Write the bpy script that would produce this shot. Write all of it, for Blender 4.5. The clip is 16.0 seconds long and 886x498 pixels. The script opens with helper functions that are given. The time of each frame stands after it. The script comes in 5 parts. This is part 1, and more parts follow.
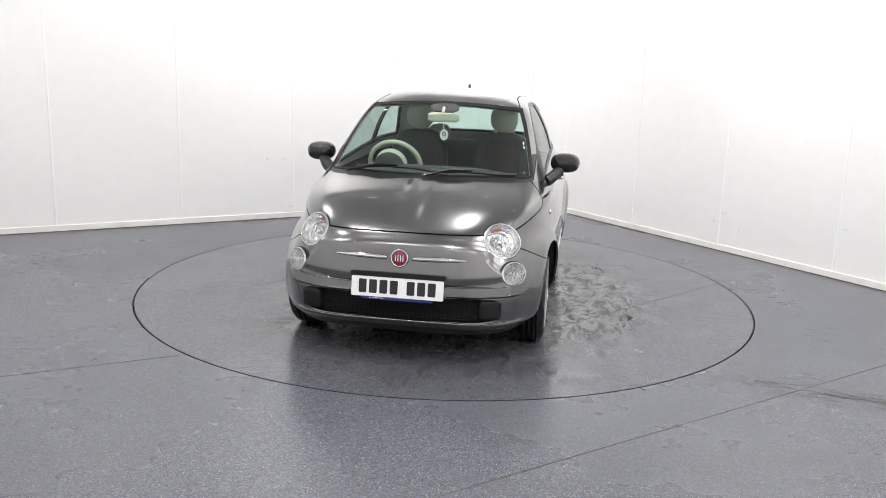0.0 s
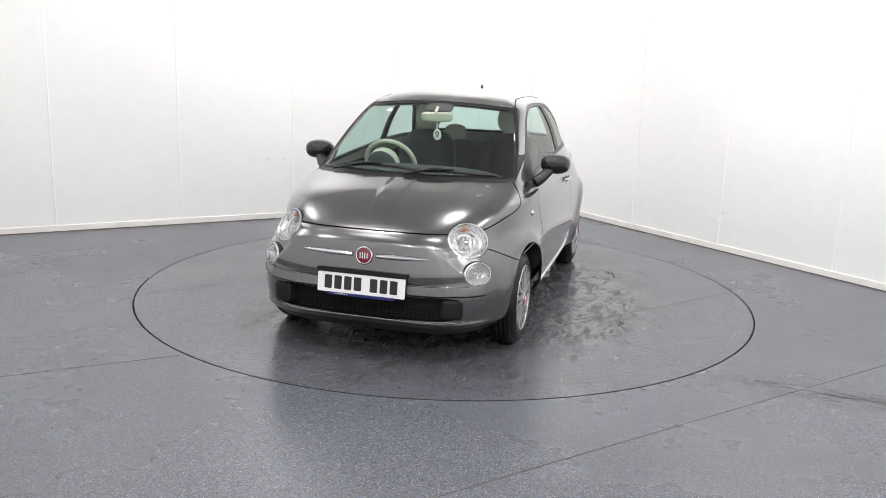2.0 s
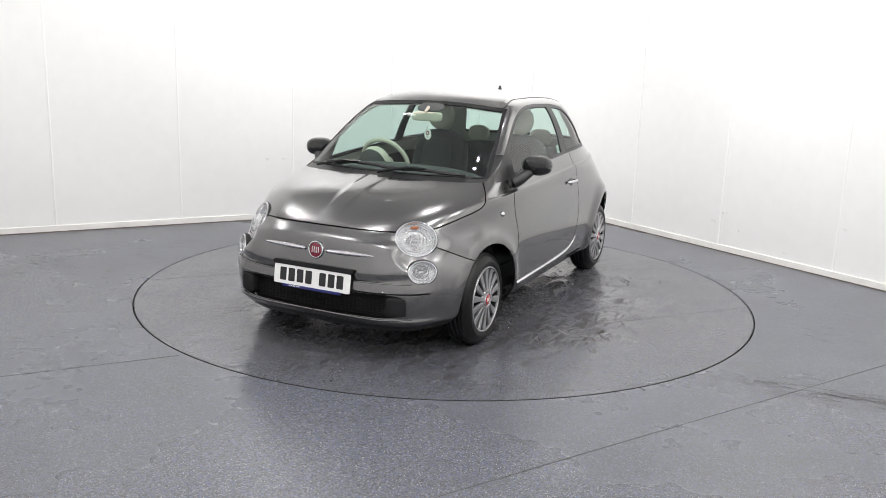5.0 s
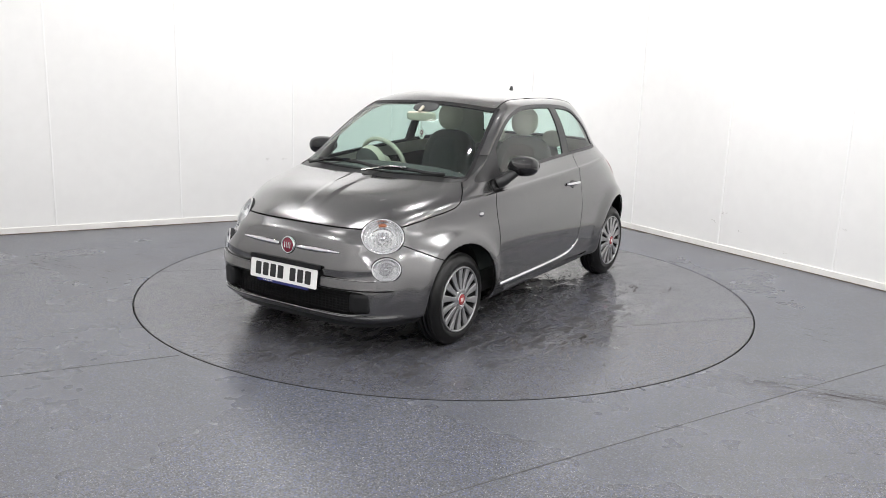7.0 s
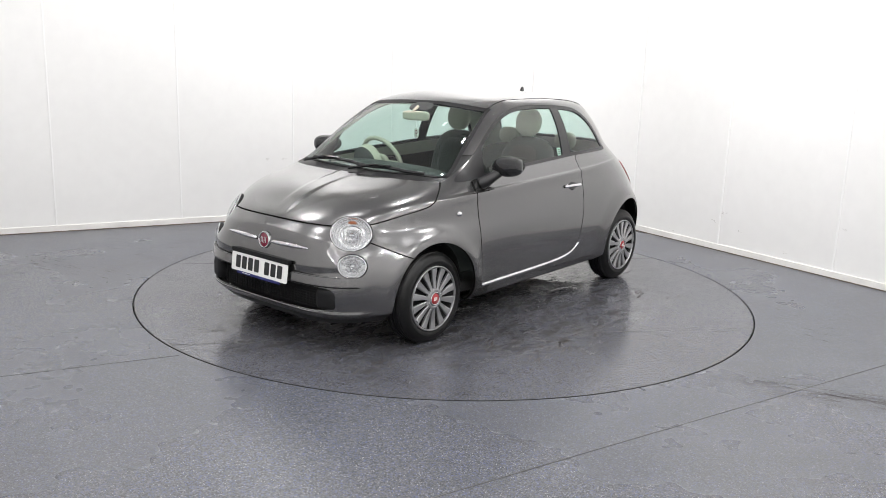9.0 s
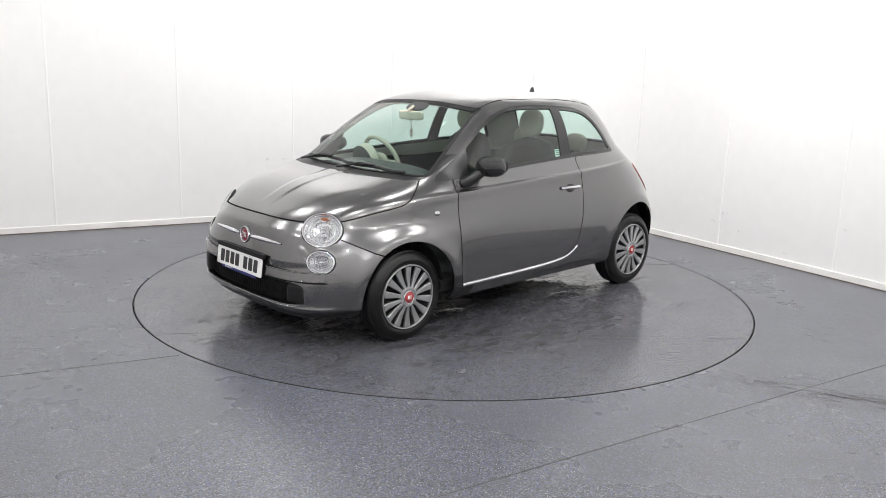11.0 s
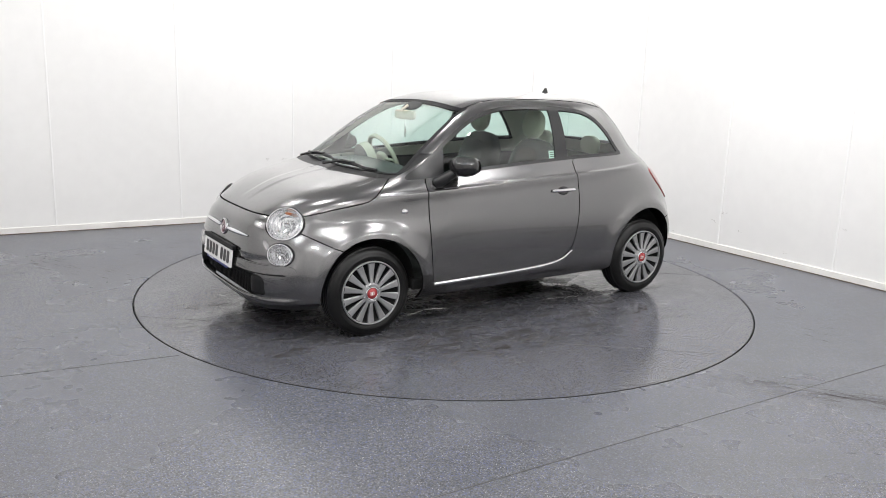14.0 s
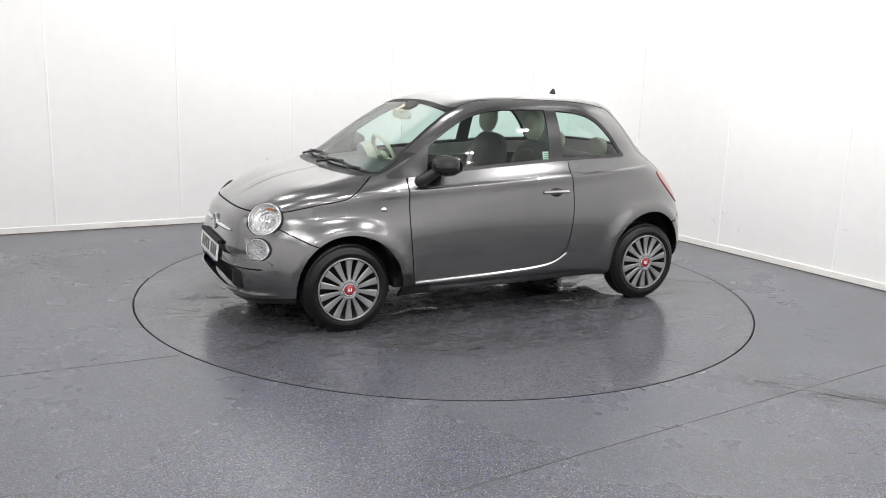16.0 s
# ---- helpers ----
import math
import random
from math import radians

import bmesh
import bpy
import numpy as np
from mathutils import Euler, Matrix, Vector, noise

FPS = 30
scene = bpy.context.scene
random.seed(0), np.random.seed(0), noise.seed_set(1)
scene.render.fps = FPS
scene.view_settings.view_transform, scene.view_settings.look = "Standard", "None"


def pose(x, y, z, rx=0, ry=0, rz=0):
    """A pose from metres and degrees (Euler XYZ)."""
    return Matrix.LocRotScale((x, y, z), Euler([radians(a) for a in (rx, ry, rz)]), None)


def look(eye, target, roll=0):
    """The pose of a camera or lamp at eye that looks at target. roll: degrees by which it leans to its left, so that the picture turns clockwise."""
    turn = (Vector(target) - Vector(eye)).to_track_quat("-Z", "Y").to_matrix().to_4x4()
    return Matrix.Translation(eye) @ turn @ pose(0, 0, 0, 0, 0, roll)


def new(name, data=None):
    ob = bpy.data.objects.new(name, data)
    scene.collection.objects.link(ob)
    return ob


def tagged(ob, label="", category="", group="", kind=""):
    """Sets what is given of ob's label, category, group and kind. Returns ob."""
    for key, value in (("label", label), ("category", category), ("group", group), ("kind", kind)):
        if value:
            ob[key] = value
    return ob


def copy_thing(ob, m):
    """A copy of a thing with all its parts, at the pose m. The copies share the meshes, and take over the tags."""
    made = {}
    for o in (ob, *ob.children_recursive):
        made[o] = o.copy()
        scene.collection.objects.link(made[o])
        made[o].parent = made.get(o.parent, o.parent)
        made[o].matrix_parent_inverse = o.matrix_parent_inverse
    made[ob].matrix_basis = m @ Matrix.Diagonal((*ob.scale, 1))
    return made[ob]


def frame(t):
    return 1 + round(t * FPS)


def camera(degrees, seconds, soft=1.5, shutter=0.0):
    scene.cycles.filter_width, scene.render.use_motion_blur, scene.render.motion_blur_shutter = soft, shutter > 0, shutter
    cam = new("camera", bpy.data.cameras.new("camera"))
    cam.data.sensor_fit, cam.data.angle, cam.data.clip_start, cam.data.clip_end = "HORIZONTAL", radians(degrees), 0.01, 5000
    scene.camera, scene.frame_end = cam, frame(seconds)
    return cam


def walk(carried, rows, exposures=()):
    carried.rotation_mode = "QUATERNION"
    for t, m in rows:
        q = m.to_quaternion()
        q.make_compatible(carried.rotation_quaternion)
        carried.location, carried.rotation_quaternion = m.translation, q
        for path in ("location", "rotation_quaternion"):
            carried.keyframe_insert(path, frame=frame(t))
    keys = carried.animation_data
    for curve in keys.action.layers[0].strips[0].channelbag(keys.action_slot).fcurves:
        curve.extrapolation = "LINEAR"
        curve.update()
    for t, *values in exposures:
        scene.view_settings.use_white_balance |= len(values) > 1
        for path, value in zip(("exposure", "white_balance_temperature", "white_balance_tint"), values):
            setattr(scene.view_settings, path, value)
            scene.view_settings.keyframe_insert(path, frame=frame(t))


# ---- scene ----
cam = camera(55.109, 16.0, soft=0.75)
EYE = look((0, -6.262, 1.681), (-0.0192, -0.1125, 0.3124), 1.895)
walk(cam, [(0, EYE), (16, EYE)])

# ---- light ----
scene.view_settings.exposure = 0.0
world = bpy.data.worlds.new("world")
scene.world = world
world.use_nodes = True
world.node_tree.nodes["Background"].inputs["Color"].default_value = (0.9, 0.93, 1.0, 1)
world.node_tree.nodes["Background"].inputs["Strength"].default_value = 0.05

# corner of the two seen walls and the directions along them
CORNER = Vector((0.97, 4.023, 0))
DIR_L = Vector((-0.87446, -0.48510, 0))
DIR_R = Vector((0.56104, -0.82779, 0))
LEN_L, LEN_R, HEIGHT = 8.3, 10.3, 4.0
CEILING_LAMPS = [(s, t) for t in (1.15, 3.6, 6.35, 9.1) for s in (1.15, 3.15, 5.15, 7.15)]
LAMP_WATTS = [34, 30, 27, 25, 36, 34, 39, 37, 52, 43, 41, 40, 52, 42, 41, 40]
CORNER_FILLS = {0: (0.0, 0.0), 1: (3.0, 0.0), 4: (0.0, 3.4)}  # three unseen fill lamps, added and turned to brighten the corner walls


def room_point(s, t, z):
    """s metres along the left wall and t along the right one, from their corner."""
    return CORNER + DIR_L * s + DIR_R * t + Vector((0, 0, z))


def lamp_turn():
    return math.atan2(DIR_L.y, DIR_L.x)


for k, ((s, t), watts) in enumerate(zip(CEILING_LAMPS, LAMP_WATTS)):
    data = bpy.data.lights.new("downlight", "AREA")
    data.shape, data.size, data.energy, data.color = "DISK", 0.13, watts, (1.0, 0.99, 0.985)
    lamp = new("downlight", data)
    lamp.matrix_basis = Matrix.Translation(room_point(s, t, HEIGHT - 0.075)) @ Matrix.Rotation(lamp_turn(), 4, "Z")
    # the added corner fills: narrowed and aimed at the walls, away from the bonnet
    if k in CORNER_FILLS:
        data.spread = radians(125)
        lamp.matrix_basis = look(room_point(s, t, HEIGHT - 0.14), room_point(*CORNER_FILLS[k], 1.2))

# ---- materials ----
def material(name, color, rough=0.5, metal=0.0, coat=0.0, spec=0.5, emit=None, strength=0.0, sheen=0.0):
    m = bpy.data.materials.new(name)
    m.use_nodes = True
    b = m.node_tree.nodes["Principled BSDF"]
    b.inputs["Base Color"].default_value = (*color, 1)
    b.inputs["Roughness"].default_value = rough
    b.inputs["Metallic"].default_value = metal
    b.inputs["Coat Weight"].default_value = coat
    b.inputs["Coat Roughness"].default_value = 0.03
    b.inputs["Specular IOR Level"].default_value = spec
    b.inputs["Sheen Weight"].default_value = sheen
    if emit:
        b.inputs["Emission Color"].default_value = (*emit, 1)
        b.inputs["Emission Strength"].default_value = strength
    return m


def nodes_of(m):
    t = m.node_tree
    return t, t.nodes, t.links, t.nodes["Principled BSDF"]


def add_node(t, kind, **values):
    n = t.nodes.new(kind)
    for key, value in values.items():
        n.inputs[key.replace("_", " ")].default_value = value
    return n


def ramp(t, source, stops):
    n = t.nodes.new("ShaderNodeValToRGB")
    e = n.color_ramp.elements
    while len(e) < len(stops):
        e.new(0.5)
    for k, (pos, col) in enumerate(stops):
        e[k].position = pos
        e[k].color = (*col, 1) if len(col) == 3 else col
    t.links.new(source, n.inputs["Fac"])
    return n


def grain(m, scale, amount, bump=0.0, rough=0.0, detail=6.0, coarse=0.0):
    """Varies a plain material: colour by amount at two scales, gloss by rough, relief by bump."""
    t, ns, ln, b = nodes_of(m)
    co = t.nodes.new("ShaderNodeTexCoord")
    fine = add_node(t, "ShaderNodeTexNoise", Scale=scale, Detail=detail)
    wide = add_node(t, "ShaderNodeTexNoise", Scale=coarse or scale / 14, Detail=4.0)
    ln.new(co.outputs["Object"], fine.inputs["Vector"])
    ln.new(co.outputs["Object"], wide.inputs["Vector"])
    add = t.nodes.new("ShaderNodeMath")
    add.operation = "ADD"
    ln.new(fine.outputs["Fac"], add.inputs[0])
    ln.new(wide.outputs["Fac"], add.inputs[1])
    mr = add_node(t, "ShaderNodeMapRange", From_Min=0.7, From_Max=1.3, To_Min=1 - amount, To_Max=1 + amount)
    ln.new(add.outputs[0], mr.inputs["Value"])
    mix = t.nodes.new("ShaderNodeVectorMath")
    mix.operation = "SCALE"
    mix.inputs[0].default_value = b.inputs["Base Color"].default_value[:3]
    ln.new(mr.outputs[0], mix.inputs["Scale"])
    ln.new(mix.outputs[0], b.inputs["Base Color"])
    if rough:
        r0 = b.inputs["Roughness"].default_value
        mr2 = add_node(t, "ShaderNodeMapRange", From_Min=0.3, From_Max=0.7, To_Min=max(r0 - rough, 0.02), To_Max=r0 + rough)
        ln.new(wide.outputs["Fac"], mr2.inputs["Value"])
        ln.new(mr2.outputs[0], b.inputs["Roughness"])
    if bump:
        bp = add_node(t, "ShaderNodeBump", Strength=bump, Distance=0.002)
        ln.new(fine.outputs["Fac"], bp.inputs["Height"])
        ln.new(bp.outputs[0], b.inputs["Normal"])
    return m


def noise_mask(t, co, scale, stops, detail=8.0, stretch=None, turn=0.0, rough=0.6, twist=0.0):
    """Noise through a ramp of grey stops; stretch and turn lay it in streaks."""
    src = co
    if stretch:
        mp = add_node(t, "ShaderNodeMapping")
        mp.inputs["Rotation"].default_value = (0, 0, radians(turn))
        mp.inputs["Scale"].default_value = stretch
        t.links.new(co, mp.inputs["Vector"])
        src = mp.outputs[0]
    n = add_node(t, "ShaderNodeTexNoise", Scale=scale, Detail=detail, Roughness=rough, Distortion=twist)
    t.links.new(src, n.inputs["Vector"])
    return ramp(t, n.outputs["Fac"], [(p, (v, v, v)) for p, v in stops]).outputs["Color"]


def maths(t, op, a, b):
    n = t.nodes.new("ShaderNodeMath")
    n.operation = op
    for k, v in enumerate((a, b)):
        if isinstance(v, (int, float)):
            n.inputs[k].default_value = v
        else:
            t.links.new(v, n.inputs[k])
    return n.outputs[0]


def mixed(t, fac, a, b):
    n = t.nodes.new("ShaderNodeMix")
    n.data_type = "RGBA"
    for key, v in (("Factor", fac), ("A", a), ("B", b)):
        if isinstance(v, tuple):
            n.inputs[key].default_value = (*v, 1)
        elif isinstance(v, float):
            n.inputs[key].default_value = v
        else:
            t.links.new(v, n.inputs[key])
    return n.outputs["Result"]


def speckled_vinyl(name, base, chip, gloss):
    """Safety vinyl: blue and dark flecks, pale chips and faint brown stains. Gives the colour for more dirt on top."""
    m = material(name, base, gloss)
    t, ns, ln, b = nodes_of(m)
    co = t.nodes.new("ShaderNodeTexCoord").outputs["Object"]
    v1 = add_node(t, "ShaderNodeTexVoronoi", Scale=180.0)
    v2 = add_node(t, "ShaderNodeTexVoronoi", Scale=150.0)
    sep, sep2 = t.nodes.new("ShaderNodeSeparateColor"), t.nodes.new("ShaderNodeSeparateColor")
    for v, q in ((v1, sep), (v2, sep2)):
        ln.new(co, v.inputs["Vector"])
        ln.new(v.outputs["Color"], q.inputs[0])
    shade = lambda r, g, bl: (base[0] * r, base[1] * g, base[2] * bl)
    flecks = ramp(t, sep.outputs[0], [(0.0, shade(0.58, 0.58, 0.60)), (0.24, shade(0.84, 0.84, 0.88)), (0.5, base), (0.72, shade(0.88, 0.96, 1.42)), (0.86, shade(1.28, 1.28, 1.28)), (0.96, shade(1.65, 1.65, 1.75))])
    flecks.color_ramp.interpolation = "CONSTANT"
    chips = ramp(t, sep2.outputs[1], [(0.0, (0, 0, 0)), (0.905, (chip, chip, chip))])
    chips.color_ramp.interpolation = "CONSTANT"
    near = ramp(t, v2.outputs["Distance"], [(0.0, (1, 1, 1)), (0.24, (1, 1, 1)), (0.33, (0, 0, 0))])
    col = mixed(t, maths(t, "MULTIPLY", chips.outputs["Color"], near.outputs["Color"]), flecks.outputs["Color"], (0.40, 0.405, 0.41))
    stain = maths(t, "MULTIPLY", noise_mask(t, co, 0.9, [(0.35, 0), (0.78, 1)], 2.0, None, 0, 0.45, 0.0), noise_mask(t, co, 7.0, [(0.3, 0.5), (0.7, 1)]))
    col = mixed(t, maths(t, "MULTIPLY", stain, 0.30), col, (0.085, 0.076, 0.066))
    haze = noise_mask(t, co, 0.45, [(0.35, 0.0), (0.65, 1.0)], 5.0)
    ln.new(maths(t, "ADD", maths(t, "MULTIPLY", haze, 0.10), gloss - 0.05), b.inputs["Roughness"])
    bp = add_node(t, "ShaderNodeBump", Strength=0.04, Distance=0.001)
    ln.new(v1.outputs["Distance"], bp.inputs["Height"])
    ln.new(bp.outputs[0], b.inputs["Normal"])
    ln.new(col, b.inputs["Base Color"])
    return m, t, co, col, b


def plain_floor():
    m, t, co, col, b = speckled_vinyl("speckled_blue_grey_vinyl", (0.106, 0.110, 0.121), 0.9, 0.28)
    drag = noise_mask(t, co, 2.2, [(0.46, 0), (0.72, 1)], 11.0, (0.5, 3.2, 1), 12, 0.68, 0.6)
    where = noise_mask(t, co, 0.7, [(0.42, 0), (0.70, 1)], 4.0)
    t.links.new(mixed(t, maths(t, "MULTIPLY", maths(t, "MULTIPLY", drag, where), 0.35), col, (0.045, 0.038, 0.032)), b.inputs["Base Color"])
    return m


def table_floor():
    """The same vinyl, wet and trodden, with smeared tyre dirt round the car's stand."""
    m, t, co, col, b = speckled_vinyl("worn_wet_grey_vinyl", (0.102, 0.104, 0.112), 0.35, 0.20)
    mp = add_node(t, "ShaderNodeMapping")
    mp.inputs["Location"].default_value = (-0.10, -0.12, 0)
    mp.inputs["Scale"].default_value = (0.37, 0.52, 0)
    t.links.new(co, mp.inputs["Vector"])
    far = t.nodes.new("ShaderNodeVectorMath")
    far.operation = "LENGTH"
    t.links.new(mp.outputs[0], far.inputs[0])
    patchy = noise_mask(t, co, 1.6, [(0.3, 0), (0.7, 1)], 7.0)
    reach = maths(t, "ADD", far.outputs["Value"], maths(t, "MULTIPLY", patchy, 0.5))
    stand = ramp(t, reach, [(0.0, (1, 1, 1)), (0.72, (1, 1, 1)), (1.0, (0.12, 0.12, 0.12)), ]).outputs["Color"]
    smear = noise_mask(t, co, 5.5, [(0.46, 0), (0.60, 1)], 12.0, (0.9, 2.2, 1), -24, 0.74, 0.4)
    cross = noise_mask(t, co, 8.0, [(0.50, 0), (0.62, 1)], 12.0, (2.6, 0.8, 1), 18, 0.72, 0.5)
    dirt = maths(t, "MULTIPLY", maths(t, "MAXIMUM", smear, maths(t, "MULTIPLY", cross, 0.7)), stand)
    col = mixed(t, maths(t, "MULTIPLY", dirt, 0.72), col, (0.024, 0.020, 0.016))
    t.links.new(col, b.inputs["Base Color"])
    t.links.new(maths(t, "ADD", maths(t, "MULTIPLY", dirt, 0.25), maths(t, "ADD", maths(t, "MULTIPLY", patchy, 0.08), 0.14)), b.inputs["Roughness"])
    t.links.new(maths(t, "SUBTRACT", 0.5, maths(t, "MULTIPLY", dirt, 0.28)), b.inputs["Specular IOR Level"])
    wet = maths(t, "MULTIPLY", stand, noise_mask(t, co, 2.2, [(0.40, 0.1), (0.56, 1)], 9.0, None, 0, 0.65, 0.5))
    t.links.new(maths(t, "MULTIPLY", maths(t, "MULTIPLY", wet, 0.7), maths(t, "SUBTRACT", 1.0, maths(t, "MULTIPLY", dirt, 0.7))), b.inputs["Coat Weight"])
    b.inputs["Coat Roughness"].default_value = 0.05
    b.inputs["Coat IOR"].default_value = 1.33
    return m


def pane_glass(name, tint, gloss=0.0, least=0.08):
    """Thin tinted glass: lets light through, mirrors more at a slant."""
    m = bpy.data.materials.new(name)
    m.use_nodes = True
    t = m.node_tree
    t.nodes.clear()
    out = t.nodes.new("ShaderNodeOutputMaterial")
    mix = t.nodes.new("ShaderNodeMixShader")
    tr = t.nodes.new("ShaderNodeBsdfTransparent")
    tr.inputs["Color"].default_value = (*tint, 1)
    gl = t.nodes.new("ShaderNodeBsdfGlossy")
    gl.inputs["Roughness"].default_value = gloss
    lw = t.nodes.new("ShaderNodeLayerWeight")
    lw.inputs["Blend"].default_value = 0.5
    pw = t.nodes.new("ShaderNodeMath")
    pw.operation = "POWER"
    pw.inputs[1].default_value = 5.0
    t.links.new(lw.outputs["Facing"], pw.inputs[0])
    mr = add_node(t, "ShaderNodeMapRange", To_Min=least, To_Max=1.0)
    t.links.new(pw.outputs[0], mr.inputs["Value"])
    t.links.new(mr.outputs[0], mix.inputs["Fac"])
    t.links.new(tr.outputs[0], mix.inputs[1])
    t.links.new(gl.outputs[0], mix.inputs[2])
    t.links.new(mix.outputs[0], out.inputs["Surface"])
    return m


def car_paint():
    m = material("grey_metallic_paint", (0.16, 0.16, 0.16), 0.22, 1.0, 1.0)
    t, ns, ln, b = nodes_of(m)
    co = t.nodes.new("ShaderNodeTexCoord")
    fl = add_node(t, "ShaderNodeTexVoronoi", Scale=900.0)
    ln.new(co.outputs["Object"], fl.inputs["Vector"])
    sep = t.nodes.new("ShaderNodeSeparateColor")
    ln.new(fl.outputs["Color"], sep.inputs[0])
    col = ramp(t, sep.outputs[0], [(0.0, (0.140, 0.138, 0.139)), (0.7, (0.165, 0.163, 0.164)), (1.0, (0.21, 0.208, 0.208))])
    ln.new(col.outputs["Color"], b.inputs["Base Color"])
    wide = add_node(t, "ShaderNodeTexNoise", Scale=5.0, Detail=5.0)
    ln.new(co.outputs["Object"], wide.inputs["Vector"])
    mr = add_node(t, "ShaderNodeMapRange", From_Min=0.3, From_Max=0.7, To_Min=0.225, To_Max=0.245)
    ln.new(wide.outputs["Fac"], mr.inputs["Value"])
    ln.new(mr.outputs[0], b.inputs["Roughness"])
    return m


M_PAINT = car_paint()
M_WALL = grain(material("white_wall_panel", (0.80, 0.795, 0.785), 0.42), 9.0, 0.02, 0.05, 0.06)
M_TRIM = grain(material("white_pvc_trim", (0.86, 0.857, 0.85), 0.35), 12.0, 0.02, 0.03)
M_SKIRT = grain(material("scuffed_white_skirting", (0.74, 0.725, 0.70), 0.45), 6.0, 0.10, 0.08, 0.08)
M_DIRT = grain(material("brown_grime", (0.16, 0.12, 0.09), 0.8), 30.0, 0.4, 0.2)
M_CEIL = grain(material("pale_grey_ceiling_paint", (0.70, 0.70, 0.70), 0.8), 5.0, 0.05)
M_FLOOR = plain_floor()
M_TABLE = table_floor()
M_SEAM = material("dark_weld_line", (0.07, 0.068, 0.065), 0.5)
M_PIT = material("black_pit", (0.012, 0.012, 0.012), 0.7)
M_BLACK = grain(material("black_plastic", (0.011, 0.011, 0.012), 0.38), 60.0, 0.2, 0.08, 0.06)
M_GLOSSBLACK = material("gloss_black_plastic", (0.008, 0.008, 0.009), 0.16, 0, 0.2)
M_FRAME = grain(material("satin_black_frame", (0.014, 0.014, 0.015), 0.34, spec=0.5), 60.0, 0.2)
M_RUBBER = grain(material("black_tyre_rubber", (0.005, 0.005, 0.005), 0.38, spec=0.32), 45.0, 0.25, 0.15, 0.1)
M_SEAL = material("black_rubber_seal", (0.009, 0.009, 0.010), 0.55, spec=0.25)
M_LINER = grain(material("black_underbody", (0.007, 0.007, 0.0075), 0.8), 20.0, 0.3, 0.2)
M_SILVER = grain(material("silver_wheel_lacquer", (0.36, 0.36, 0.365), 0.30, 0.75, 0.5), 40.0, 0.06)
M_CHROME = material("chrome", (0.75, 0.75, 0.77), 0.07, 1.0)
M_SATIN = grain(material("polished_aluminium", (0.72, 0.72, 0.73), 0.18, 1.0), 50.0, 0.05)
M_MIRROR = material("mirror_glass", (0.9, 0.9, 0.9), 0.0, 1.0)
M_REFLECTOR = material("reflector_metal", (0.90, 0.90, 0.91), 0.13, 0.9)
M_LENS = pane_glass("clear_lamp_lens", (0.96, 0.97, 0.97))
M_GLASS = pane_glass("green_tinted_glass", (0.77, 0.90, 0.855))
M_AMBER = material("amber_plastic", (0.42, 0.12, 0.04), 0.3)
M_REDLENS = material("red_lamp_lens", (0.36, 0.09, 0.08), 0.10, 0, 1.0)
M_CREAM = grain(material("ivory_plastic", (0.52, 0.49, 0.40), 0.55), 25.0, 0.05, 0.1)
M_CREAMSOFT = grain(material("ivory_leather", (0.50, 0.47, 0.385), 0.6), 80.0, 0.08, 0.25)
M_CLOTH = grain(material("charcoal_seat_cloth", (0.03, 0.031, 0.031), 0.9, sheen=0.2), 220.0, 0.35, 0.4)
M_REDCLOTH = grain(material("red_seat_cloth", (0.034, 0.023, 0.022), 0.85), 220.0, 0.3, 0.4)
M_DASH = grain(material("dark_grey_dashboard", (0.05, 0.052, 0.052), 0.6), 120.0, 0.2, 0.2)
M_HEADLINER = grain(material("pale_headliner", (0.50, 0.49, 0.43), 0.9), 150.0, 0.08, 0.2)
M_PLATE = grain(material("white_plate_acrylic", (0.82, 0.82, 0.80), 0.22, 0, 0.3), 30.0, 0.02)
M_INK = material("black_print", (0.015, 0.015, 0.016), 0.4)
M_BLUE = material("blue_plastic", (0.015, 0.02, 0.14), 0.35)
M_CRIMSON = grain(material("dark_red_enamel", (0.17, 0.012, 0.03), 0.15, 0, 0.8), 40.0, 0.1)
M_HUBRED = grain(material("bright_red_enamel", (0.36, 0.03, 0.035), 0.3), 40.0, 0.08)
M_PAPER = grain(material("white_card", (0.8, 0.8, 0.77), 0.6), 30.0, 0.03)
M_STICKER = grain(material("pale_green_sticker", (0.55, 0.70, 0.62), 0.5), 40.0, 0.06)
M_LED = material("glowing_diffuser", (0.9, 0.9, 0.9), 0.5, emit=(1.0, 0.985, 0.97), strength=4.0)


M_WATER = pane_glass("clear_water", (0.90, 0.90, 0.90), 0.02, 0.03)

# ---- mesh helpers ----
def link_mesh(name, me, mat, parent=None, label="", smooth=False):
    if mat:
        me.materials.append(mat)
    if smooth:
        me.polygons.foreach_set("use_smooth", [True] * len(me.polygons))
    ob = new(name, me)
    if parent:
        ob.parent = parent
    return tagged(ob, label)


def part(name, bm, mat, parent=None, label="", smooth=False):
    """Links a bmesh as one mesh object under a thing or a part."""
    me = bpy.data.meshes.new(name)
    bm.normal_update()
    bm.to_mesh(me)
    bm.free()
    return link_mesh(name, me, mat, parent, label, smooth)


def soup(name, verts, faces, mat, parent=None, label="", smooth=True):
    me = bpy.data.meshes.new(name)
    me.from_pydata([tuple(v) for v in verts], [], [tuple(int(i) for i in f) for f in faces])
    me.update()
    return link_mesh(name, me, mat, parent, label, smooth)


def thing(name, label, category, group="", kind="", parent=None):
    return tagged(new(name), label, category, group, kind)


